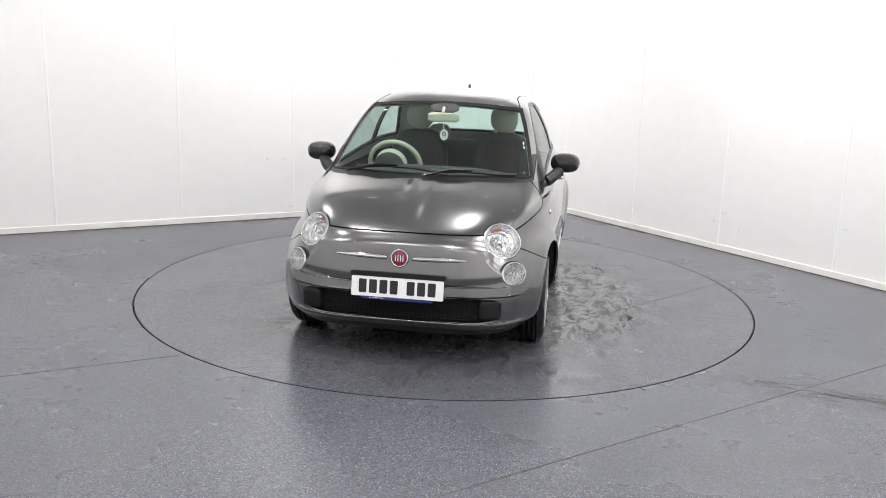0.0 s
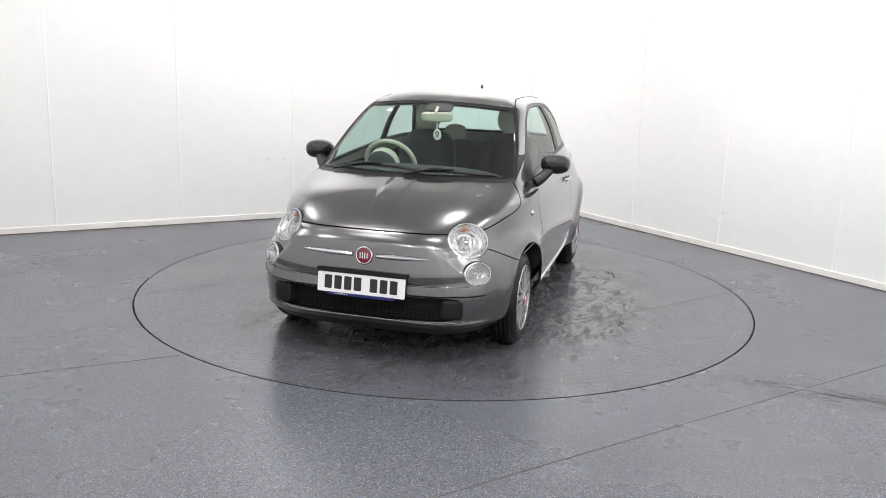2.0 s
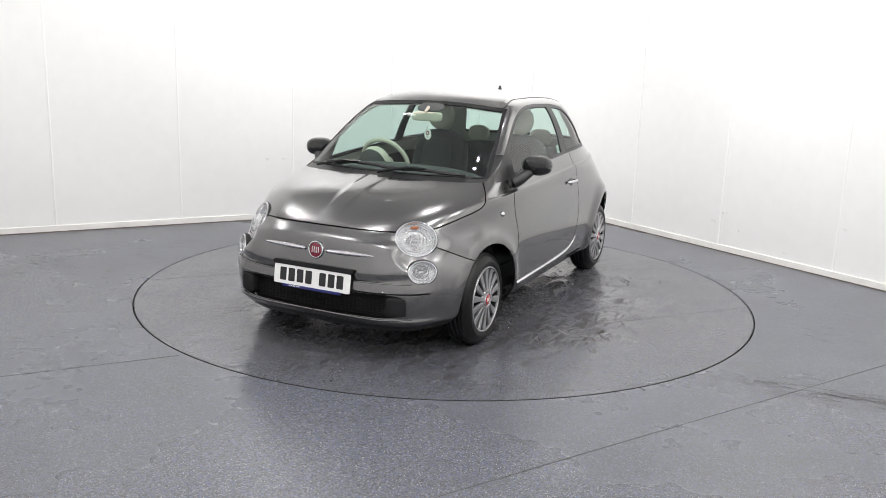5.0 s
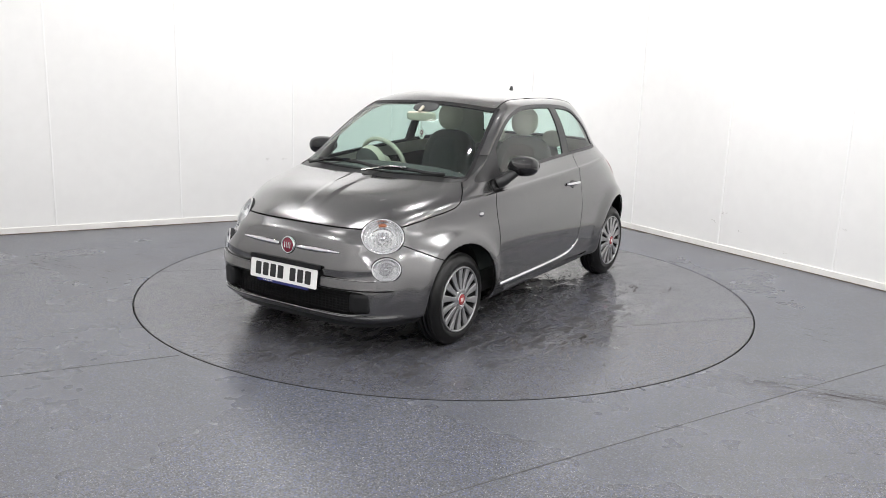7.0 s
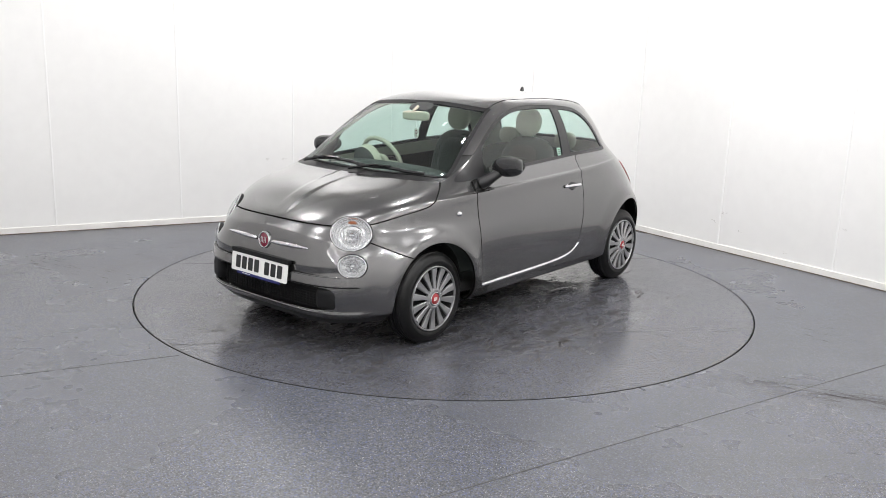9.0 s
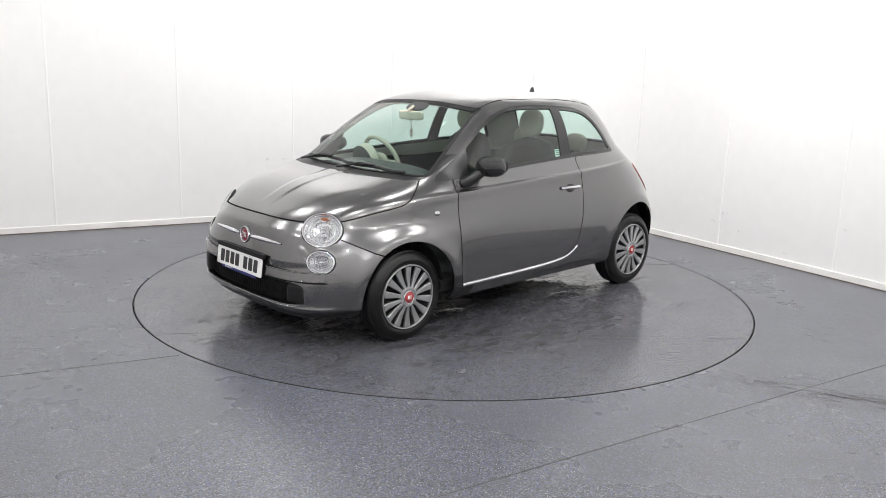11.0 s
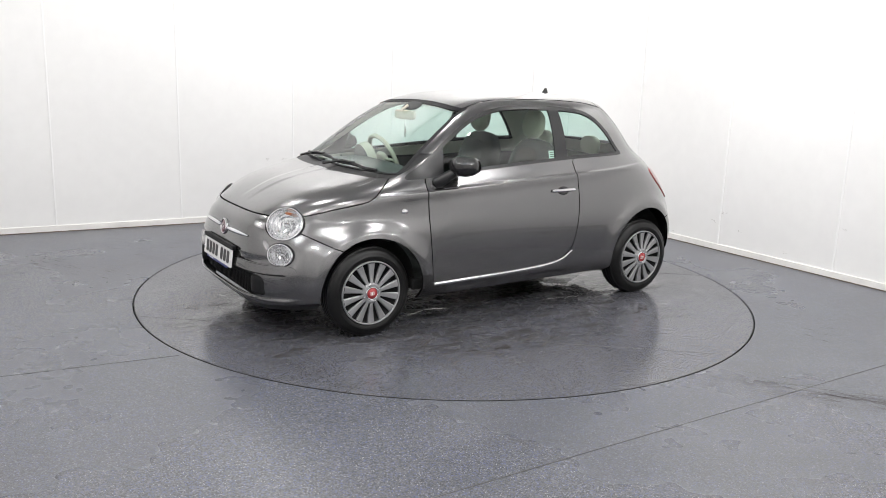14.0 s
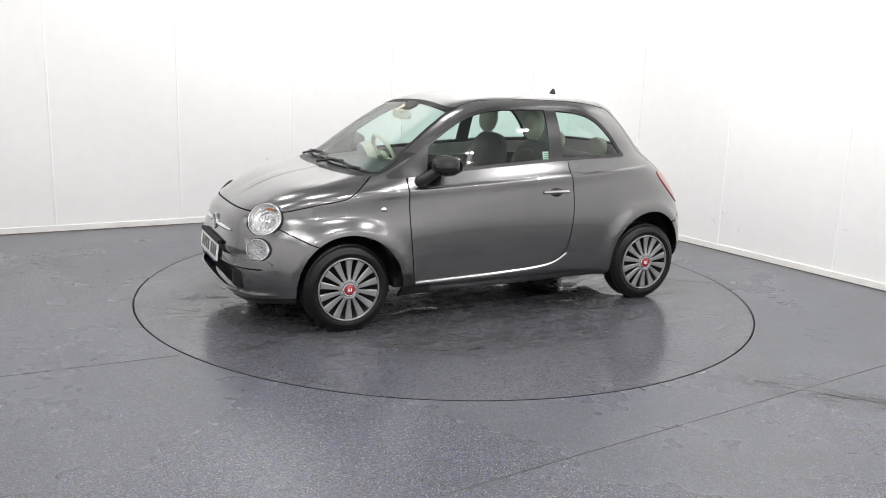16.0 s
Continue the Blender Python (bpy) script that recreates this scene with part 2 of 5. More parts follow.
def box_bm(sx, sy, sz, at=(0, 0, 0), bevel=0.0, segs=2, m=None):
    bm = bmesh.new()
    bmesh.ops.create_cube(bm, size=1.0)
    bmesh.ops.scale(bm, vec=(sx, sy, sz), verts=bm.verts)
    if bevel:
        bmesh.ops.bevel(bm, geom=bm.edges[:], offset=bevel, segments=segs, affect="EDGES", profile=0.5)
    if m is not None:
        bmesh.ops.transform(bm, matrix=m, verts=bm.verts)
    bmesh.ops.translate(bm, vec=at, verts=bm.verts)
    return bm


def lathe_bm(profile, n=48, m=None, arc=(0.0, 360.0)):
    """Turns (radius, height) points about local z; m places the result."""
    bm = bmesh.new()
    full = abs(arc[1] - arc[0]) >= 359.9
    cols = n if full else n + 1
    rings = []
    for r, h in profile:
        if r < 1e-6 and full:
            rings.append([bm.verts.new((0, 0, h))])
            continue
        ring = []
        for k in range(cols):
            a = radians(arc[0] + (arc[1] - arc[0]) * k / n)
            ring.append(bm.verts.new((r * math.cos(a), r * math.sin(a), h)))
        rings.append(ring)
    for a, b in zip(rings, rings[1:]):
        for k in range(n):
            j = (k + 1) % cols
            if len(a) == 1 and len(b) > 1:
                bm.faces.new((a[0], b[j], b[k]))
            elif len(b) == 1 and len(a) > 1:
                bm.faces.new((a[k], a[j], b[0]))
            elif len(a) > 1:
                bm.faces.new((a[k], a[j], b[j], b[k]))
    if m is not None:
        bmesh.ops.transform(bm, matrix=m, verts=bm.verts)
    bmesh.ops.recalc_face_normals(bm, faces=bm.faces)
    return bm


def spline(points, n, closed=False):
    """A smooth curve through the points, as n places."""
    P = [Vector(q) for q in points]
    k = len(P)
    spans = k if closed else k - 1
    out = []
    for i in range(n):
        s = spans * i / (n if closed else n - 1)
        j = min(int(s), spans - 1)
        f = s - j
        if closed:
            a, b, c, d = P[(j - 1) % k], P[j % k], P[(j + 1) % k], P[(j + 2) % k]
        else:
            a, b, c, d = P[max(j - 1, 0)], P[j], P[j + 1], P[min(j + 2, k - 1)]
        out.append(0.5 * (2 * b + (c - a) * f + (2 * a - 5 * b + 4 * c - d) * f * f + (3 * b - a - 3 * c + d) * f ** 3))
    return out


def tube_bm(path, radius, n=8, closed=False, flat=1.0, up=(0, 0, 1)):
    """A tube along a path; radius a number or a function of 0..1; flat squeezes it along up."""
    bm = bmesh.new()
    rings = []
    k = len(path)
    for i, q in enumerate(path):
        a = path[(i - 1) % k] if closed or i > 0 else path[0]
        b = path[(i + 1) % k] if closed or i < k - 1 else path[-1]
        d = (b - a).normalized()
        s = d.cross(Vector(up))
        s = s.normalized() if s.length > 1e-5 else Vector((1, 0, 0))
        w = s.cross(d).normalized()
        r = radius(i / (k - 1)) if callable(radius) else radius
        rings.append([bm.verts.new(q + s * (r * math.cos(2 * math.pi * j / n)) + w * (r * flat * math.sin(2 * math.pi * j / n))) for j in range(n)])
    pairs = list(zip(rings, rings[1:])) + ([(rings[-1], rings[0])] if closed else [])
    for a, b in pairs:
        for j in range(n):
            bm.faces.new((a[j], a[(j + 1) % n], b[(j + 1) % n], b[j]))
    if not closed:
        bm.faces.new(rings[0][::-1])
        bm.faces.new(rings[-1])
    bmesh.ops.recalc_face_normals(bm, faces=bm.faces)
    return bm


def ball_bm(sx, sy, sz, m=None, power=2.0, nu=32, nv=18):
    """A rounded, squarer ball as power grows."""
    bm = bmesh.new()
    bmesh.ops.create_uvsphere(bm, u_segments=nu, v_segments=nv, radius=1.0)
    for v in bm.verts:
        k = (abs(v.co.x) ** power + abs(v.co.y) ** power + abs(v.co.z) ** power) ** (-1 / power)
        v.co = Vector((v.co.x * k * sx, v.co.y * k * sy, v.co.z * k * sz))
    if m is not None:
        bmesh.ops.transform(bm, matrix=m, verts=bm.verts)
    return bm


def facing(at, normal, spin=0.0):
    """A placement whose local z looks along normal and whose local y is as upright as it can be."""
    z = Vector(normal).normalized()
    x = Vector((0, 0, 1)).cross(z)
    x = x.normalized() if x.length > 1e-5 else Vector((1, 0, 0))
    y = z.cross(x)
    r = Matrix((x, y, z)).transposed().to_4x4()
    return Matrix.Translation(at) @ r @ Matrix.Rotation(spin, 4, "Z")


# ---- the room ----
TABLE_R = 2.229
GAP = 0.009
T_FLOOR = 0.03


def build_floor():
    # one sheet with a round hole for the turntable
    bm = bmesh.new()
    n = 160
    inner = [bm.verts.new(((TABLE_R + GAP) * math.cos(2 * math.pi * k / n), (TABLE_R + GAP) * math.sin(2 * math.pi * k / n), 0)) for k in range(n)]
    low = [bm.verts.new((v.co.x, v.co.y, -0.12)) for v in inner]
    mid = [bm.verts.new((v.co.x * 1.6, v.co.y * 1.6, 0)) for v in inner]
    far = [bm.verts.new((v.co.x * 8.2, v.co.y * 8.2, 0)) for v in inner]
    for k in range(n):
        j = (k + 1) % n
        bm.faces.new((inner[k], mid[k], mid[j], inner[j]))
        bm.faces.new((mid[k], far[k], far[j], mid[j]))
        bm.faces.new((low[k], inner[k], inner[j], low[j]))
    ob = part("floor", bm, M_FLOOR, None, "blue-grey speckled vinyl floor with faint welded seams and scuffs")
    tagged(ob, category="floor", kind="structure")
    pit = lathe_bm([(TABLE_R + 0.05, -0.115), (0.0, -0.115)], 96)
    tagged(part("pit_floor", pit, M_PIT, None, "black pit under the turntable"), category="pit", kind="structure")
    # welded seams, hardly raised
    for a, length in (((-2.293, -2.121, 0), None), ((0.023, -3.189, 0), None)):
        a = Vector(a)
        dd = Vector((0.8139, 0.4118, 0)).normalized() if a.x < -1 else Vector((2.613, 1.725, 0)).normalized()
        lo, hi = (-3.2, 0.90) if a.x < -1 else (-3.5, 5.2)
        m = Matrix.Translation(a + dd * (lo + hi) / 2 + Vector((0, 0, 0.0006))) @ Matrix.Rotation(math.atan2(dd.y, dd.x), 4, "Z")
        part("seam", box_bm(hi - lo, 0.0045, 0.0016, m=m), M_SEAM, ob, "thin dark welded seam")
    # tyre scuffs and dried dirt: fine streaks along the ways that cars take
    rnd = random.Random(5)
    bm = bmesh.new()
    ways = [((1.50, -1.76), (2.55, -2.16), 0.085, 150, 0.20), ((2.0, -0.45), (3.0, -1.05), 0.16, 60, 0.10), ((2.2, -1.2), (3.2, -1.9), 0.25, 40, 0.12), ((-3.5, 0.45), (-2.45, -0.05), 0.16, 60, 0.14), ((-3.2, 1.0), (-2.3, 0.75), 0.22, 40, 0.14), ((-3.0, -0.9), (-1.9, -2.2), 0.4, 16, 0.05), ((1.9, 1.6), (2.6, 0.3), 0.25, 40, 0.12)]
    for a, b, wide, count, longest in ways:
        a, b = Vector((*a, 0)), Vector((*b, 0))
        d = (b - a).normalized()
        side = Vector((-d.y, d.x, 0))
        for k in range(count):
            q = a + (b - a) * rnd.random() + side * rnd.gauss(0, wide)
            if q.length < TABLE_R + 0.10:
                continue
            turn = math.atan2(d.y, d.x) + rnd.gauss(0, 0.14)
            m = Matrix.Translation(q + Vector((0, 0, 0.0003))) @ Matrix.Rotation(turn, 4, "Z")
            smear_bm(longest * rnd.uniform(0.15, 1.0), 0.0008 + 0.0042 * rnd.random() ** 2.5, rnd, m, bm)
    tagged(part("scuff_marks", bm, M_SCUFF, ob, "fine brown tyre scuffs and dried dirt"), kind="stuff")
    return ob


def smear_bm(L, w, rnd, m, bm=None):
    bm = bm or bmesh.new()
    n = 12
    top, bot = [], []
    for k in range(n + 1):
        x = L * (k / n - 0.5)
        e = w * math.sin(math.pi * (0.04 + 0.92 * k / n)) ** 0.6
        top.append(bm.verts.new((x, e * rnd.uniform(0.5, 1.1) + w * 0.4 * math.sin(k), 0.0004)))
        bot.append(bm.verts.new((x, -e * rnd.uniform(0.5, 1.1) + w * 0.4 * math.sin(k), 0.0004)))
    for k in range(n):
        bm.faces.new((bot[k], bot[k + 1], top[k + 1], top[k]))
    for v in top + bot:
        v.co = m @ v.co
    return bm


M_WALLSCUFF = grain(material("grey_wall_scuff", (0.42, 0.40, 0.38), 0.6), 60.0, 0.3)
M_SCUFF = grain(material("dried_dirt", (0.046, 0.039, 0.033), 0.5), 60.0, 0.5, 0.2)


def wall_matrix(origin, along):
    """x along the wall, y into the room, z up."""
    inward = Vector((-along.y, along.x, 0))
    if (Vector((0, -2, 0)) - origin).dot(inward) < 0:
        inward = -inward
    m = Matrix((along, inward, Vector((0, 0, 1)))).transposed().to_4x4()
    return Matrix.Translation(origin) @ m


def build_wall(name, origin, along, length, joints, label):
    """A backing with panels before it; cover strips on the joints; skirting at the foot."""
    m = wall_matrix(origin, along)
    flip = m.to_3x3().determinant() < 0
    def box(x0, x1, y0, y1, z0, z1, bevel=0.0):
        bm = box_bm(x1 - x0, y1 - y0, z1 - z0, ((x0 + x1) / 2, (y0 + y1) / 2, (z0 + z1) / 2), bevel)
        bmesh.ops.transform(bm, matrix=m, verts=bm.verts)
        if flip:
            bmesh.ops.reverse_faces(bm, faces=bm.faces)
        return bm
    wall = part(name, box(-0.2, length + 0.2, -0.14, -0.016, -0.02, HEIGHT + 0.1), M_WALL, None, label)
    tagged(wall, category="wall", kind="structure")
    edges = [0.0] + list(joints) + [length]
    for a, b in zip(edges, edges[1:]):
        part("panel", box(a + (0.002 if a else 0.0), b - 0.002, -0.016, 0.0, 0.0, HEIGHT, 0.003), M_WALL, wall)
    for j in joints:
        part("joint_strip", box(j - 0.007, j + 0.007, 0.0, 0.008, 0.066, HEIGHT, 0.0015), M_TRIM, wall, "narrow white joint cover strip")
    base = part("baseboard", box(0.0, length, 0.0, 0.012, 0.006, 0.062, 0.003), M_SKIRT, None, "low scuffed white skirting strip along the panelled wall")
    tagged(base, category="skirting", kind="structure")
    part("grime_line", box(0.0, length, 0.012, 0.0145, 0.001, 0.008), M_DIRT, base, "brown dirt along the skirting foot")
    return wall, m


def build_room():
    build_floor()
    jl = [0.71, 1.84, 2.965, 4.12, 5.26, 6.40, 7.54]
    jr = [0.66, 1.75, 2.87, 4.05, 5.2, 6.35, 7.5, 8.65, 9.8]
    left = build_wall("wall_left", CORNER, DIR_L, LEN_L, jl, "white panelled wall with narrow joint strips")
    right = build_wall("wall_right", CORNER, DIR_R, LEN_R, jr, "white panelled wall with narrow joint strips")
    # unseen walls at an assumed distance, close enough to brighten the car's sides
    build_wall("wall_back", CORNER + DIR_L * LEN_L, DIR_R, LEN_R, [1.15 * k for k in range(1, 9)], "plain white panelled wall, unseen, set near to bounce light on the car")
    build_wall("wall_front", CORNER + DIR_R * LEN_R, DIR_L, LEN_L, [1.15 * k for k in range(1, 8)], "plain white panelled wall, unseen, set near to bounce light on the car")
    marks = [(0, 3.0, 0.12), (0, 4.4, 0.06), (0, 3.25, 0.62), (0, 3.07, 0.62), (0, 4.75, 0.05), (0, 2.62, 0.08), (1, 2.8, 0.27), (1, 2.92, 0.36), (1, 3.1, 0.22), (1, 4.1, 0.42), (1, 2.3, 0.09), (1, 3.6, 0.12)]
    rnd = random.Random(9)
    for which, s, z in marks:
        wall, m = (left, right)[which]
        for k in range(3):
            q = m @ Matrix.Translation((s + rnd.uniform(-0.03, 0.03), 0.0008, z + rnd.uniform(-0.01, 0.01))) @ Matrix.Rotation(radians(90), 4, "X") @ Matrix.Rotation(rnd.uniform(-0.6, 0.6), 4, "Z")
            part("scuff", smear_bm(rnd.uniform(0.01, 0.04), rnd.uniform(0.001, 0.0025), rnd, q), M_WALLSCUFF, wall, "small grey scuff")
    c = [room_point(-0.3, -0.3, HEIGHT), room_point(LEN_L + 0.3, -0.3, HEIGHT), room_point(LEN_L + 0.3, LEN_R + 0.3, HEIGHT), room_point(-0.3, LEN_R + 0.3, HEIGHT)]
    bm = bmesh.new()
    lo = [bm.verts.new(q) for q in c]
    hi = [bm.verts.new(q + Vector((0, 0, 0.12))) for q in c]
    bm.faces.new(lo)
    bm.faces.new(hi[::-1])
    for k in range(4):
        bm.faces.new((lo[k], hi[k], hi[(k + 1) % 4], lo[(k + 1) % 4]))
    bmesh.ops.recalc_face_normals(bm, faces=bm.faces)
    tagged(part("ceiling", bm, M_CEIL, None, "plain pale grey ceiling"), category="ceiling", kind="structure")
    first = thing("ceiling_light", "round white surface-mounted ceiling LED: downlights, and three added fills by the corner", "ceiling light", "ceiling downlights")
    part("housing", lathe_bm([(0.0, 0.05), (0.085, 0.05), (0.09, 0.04), (0.09, 0.0), (0.083, -0.004), (0.074, 0.0)], 40), M_TRIM, first, "white metal housing", True)
    part("diffuser", lathe_bm([(0.075, 0.002), (0.04, -0.001), (0.0, -0.002)], 40), M_LED, first, "glowing diffuser", True)
    # fixtures also mark the three added corner fills
    for k, (s, t) in enumerate(CEILING_LAMPS):
        m = Matrix.Translation(room_point(s, t, HEIGHT - 0.05)) @ Matrix.Rotation(lamp_turn(), 4, "Z")
        if k == 0:
            first.matrix_basis = m
        else:
            copy_thing(first, m)


# ---- the turntable ----
def blob_bm(points, height, rnd, n=90, rough=0.02):
    """A flat pool with an uneven edge and a rounded rim."""
    out = spline([(a, b, 0) for a, b in points], n, True)
    mid = sum(out, Vector()) / n
    wob = [1 + rough * (rnd.random() - 0.5) * 4 for _ in range(n)]
    bm = bmesh.new()
    rings = []
    for f, z in ((1.0, 0.0), (0.985, height * 0.6), (0.96, height), (0.6, height), (0.2, height)):
        rings.append([bm.verts.new(mid + (q - mid) * (f * (1 + (w - 1) * f)) + Vector((0, 0, z + 0.0003))) for q, w in zip(out, wob)])
    for a, b in zip(rings, rings[1:]):
        for k in range(n):
            bm.faces.new((a[k], a[(k + 1) % n], b[(k + 1) % n], b[k]))
    bm.faces.new(rings[-1])
    return bm


def build_turntable():
    table = thing("turntable", "round flush turntable topped with worn wet grey vinyl", "turntable")
    disc = lathe_bm([(0.0, 0.0), (TABLE_R * 0.5, 0.0), (TABLE_R - 0.004, 0.0), (TABLE_R, -0.004), (TABLE_R, -0.1), (0.0, -0.1)], 160)
    top = part("platter", disc, M_TABLE, table, "worn speckled grey vinyl top")
    part("rim", lathe_bm([(TABLE_R - 0.004, 0.0002), (TABLE_R + 0.001, 0.0002), (TABLE_R + 0.001, -0.03), (TABLE_R - 0.004, -0.03), (TABLE_R - 0.004, 0.0002)], 160), M_PIT, table, "black edge strip")
    # two welded seams
    a = radians(141)
    d, nrm = Vector((math.cos(a), math.sin(a), 0)), Vector((-math.sin(a), math.cos(a), 0))
    for off in (0.82, -1.20):
        half = math.sqrt(TABLE_R ** 2 - off ** 2) - 0.01
        m = Matrix.Translation(nrm * off + Vector((0, 0, 0.0004))) @ Matrix.Rotation(a, 4, "Z")
        part("seam", box_bm(2 * half, 0.004, 0.0014, m=m), M_SEAM, top, "thin dark welded seam")
    # scuffs and trodden dirt
    rnd = random.Random(11)
    spots = [(0.15, 1.34, 14), (0.52, 1.34, 26), (0.80, 1.42, 10), (0.75, 1.30, 8), (-0.96, 1.15, 14), (0.88, 1.08, 10), (-1.0, 1.4, 12), (1.2, -0.9, 14), (1.75, -0.3, 14), (1.6, 0.85, 18), (-1.5, -0.9, 14)]
    for cx, cy, count in spots:
        turn = rnd.uniform(-30, 30)
        for k in range(count):
            L, w = rnd.uniform(0.015, 0.13), rnd.uniform(0.0015, 0.007)
            x, y = cx + rnd.gauss(0, 0.10), cy + rnd.gauss(0, 0.05)
            if math.hypot(x, y) > TABLE_R - 0.08:
                continue
            m = Matrix.Translation((x, y, 0.0003)) @ Matrix.Rotation(radians(turn + rnd.uniform(-35, 35)), 4, "Z")
            part("scuff", smear_bm(L, w, rnd, m), M_SCUFF, top, "dark scuff mark")
    return table


POOLS = [
    [(-0.92, 0.42), (-0.72, 0.56), (-0.50, 0.46), (-0.30, 0.58), (-0.06, 0.50), (0.14, 0.60), (0.10, 0.38), (0.30, 0.22), (0.16, 0.02), (-0.20, -0.08), (-0.50, 0.06), (-0.74, 0.26)],
    [(0.30, 0.53), (0.48, 0.60), (0.68, 0.57), (0.60, 0.52), (0.44, 0.47)],
    [(-0.72, 0.50), (-0.95, 0.34), (-1.28, 0.16), (-1.52, 0.24), (-1.38, 0.48), (-1.05, 0.70), (-0.82, 0.72), (-0.62, 0.62)],
    [(-0.74, 0.70), (-0.56, 0.80), (-0.38, 0.74), (-0.40, 0.66), (-0.58, 0.64)],
]


def build_water():
    rnd = random.Random(3)
    made = []
    for k, pts in enumerate(POOLS):
        pool = part("puddle", blob_bm(pts, 0.0022, rnd, 120, 0.03), M_WATER, None, "thin dark puddle of water under the car", True)
        made.append(tagged(pool, category="puddle", group="puddles under the car"))
    bm = bmesh.new()
    # domed beads and short runs of water: middle, spread, heading, number, longest run
    fields = [((0.58, 0.74), (0.16, 0.06), 10, 70, 0.10), ((0.40, 0.56), (0.18, 0.06), 25, 80, 0.12), ((0.10, 0.60), (0.25, 0.06), 10, 60, 0.08), ((-0.25, 0.76), (0.22, 0.06), 12, 110, 0.12), ((-0.60, 0.66), (0.18, 0.08), 20, 120, 0.12), ((-0.92, 0.60), (0.14, 0.08), 15, 60, 0.10), ((1.36, 0.46), (0.15, 0.11), 70, 90, 0.035), ((1.15, 0.62), (0.12, 0.05), 60, 30, 0.03)]
    for (cx, cy), (sx, sy), way, count, longest in fields:
        for k in range(count):
            x, y = rnd.gauss(cx, sx), rnd.gauss(cy, sy)
            turn = radians(way + rnd.gauss(0, 22))
            half = 0.004 + longest / 2 * rnd.random() ** 2.5
            r = 0.004 + 0.010 * rnd.random() ** 2
            tall = r * rnd.uniform(0.35, 0.7)
            bend, n = rnd.uniform(-0.6, 0.6), 9
            rows = []
            for j in range(n):
                f = 2 * j / (n - 1) - 1
                w = r * math.sqrt(max(1 - f * f, 0.03)) * rnd.uniform(0.6, 1.3)
                a, c = half * f, bend * half * f * f
                mid = (x + math.cos(turn) * a - math.sin(turn) * c, y + math.sin(turn) * a + math.cos(turn) * c)
                rows.append([bm.verts.new((mid[0] - math.sin(turn) * w * e, mid[1] + math.cos(turn) * w * e, 0.0004 + tall * math.sqrt(max(1 - f * f, 0.0)) * (1 - e * e))) for e in (-1, -0.8, -0.4, 0, 0.4, 0.8, 1)])
            for p, q in zip(rows, rows[1:]):
                for j in range(6):
                    bm.faces.new((p[j], q[j], q[j + 1], p[j + 1]))
    drops = part("water_drops", bm, M_WATER, None, "scattered water drops on the turntable", True)
    made.append(tagged(drops, category="water", kind="stuff"))
    return made

# ---- the car's skin: rings from the bumper up to the roof, half a car ----
# ring: front z, front x, side z at mid car, half width, rear z, rear x, front squareness, rear squareness, rise of the side to the rear
RINGS = {
    0.00: (0.165, 1.745, 0.208, 0.765, 0.290, -1.600, 5.0, 5.0, 0.010),
    0.05: (0.223, 1.803, 0.254, 0.806, 0.350, -1.660, 5.0, 5.0, 0.010),
    0.13: (0.358, 1.818, 0.395, 0.824, 0.450, -1.690, 5.1, 4.8, 0.010),
    0.20: (0.482, 1.802, 0.520, 0.832, 0.545, -1.699, 4.7, 4.5, 0.010),
    0.27: (0.596, 1.777, 0.645, 0.828, 0.667, -1.683, 4.1, 4.1, 0.010),
    0.33: (0.705, 1.757, 0.740, 0.813, 0.789, -1.645, 3.5, 3.8, 0.020),
    0.38: (0.768, 1.672, 0.826, 0.798, 0.888, -1.581, 3.9, 3.5, 0.040),
    0.46: (0.903, 1.390, 0.922, 0.769, 0.977, -1.483, 5.7, 3.35, 0.050),
    0.54: (0.970, 1.040, 1.018, 0.717, 1.058, -1.373, 6.7, 3.4, 0.055),
    0.65: (1.106, 0.829, 1.138, 0.678, 1.171, -1.265, 7.2, 3.6, 0.050),
    0.76: (1.261, 0.603, 1.277, 0.615, 1.298, -1.146, 6.7, 3.9, 0.030),
    0.86: (1.386, 0.365, 1.390, 0.539, 1.409, -1.030, 5.5, 4.1, 0.000),
    0.92: (1.452, 0.146, 1.445, 0.419, 1.455, -0.802, 4.2, 3.7, 0.000),
    0.97: (1.479, -0.050, 1.468, 0.223, 1.470, -0.554, 3.2, 3.0, 0.000),
    1.00: (1.485, -0.237, 1.482, 0.004, 1.480, -0.367, 2.2, 2.2, 0.000),
}
ARCH_F, ARCH_FR = (1.140, 0.285), 0.335
ARCH_R, ARCH_RR = (-1.145, 0.318), 0.343


def smooth(a, b, x):
    t = np.clip((x - a) / (b - a), 0, 1)
    return t * t * (3 - 2 * t)


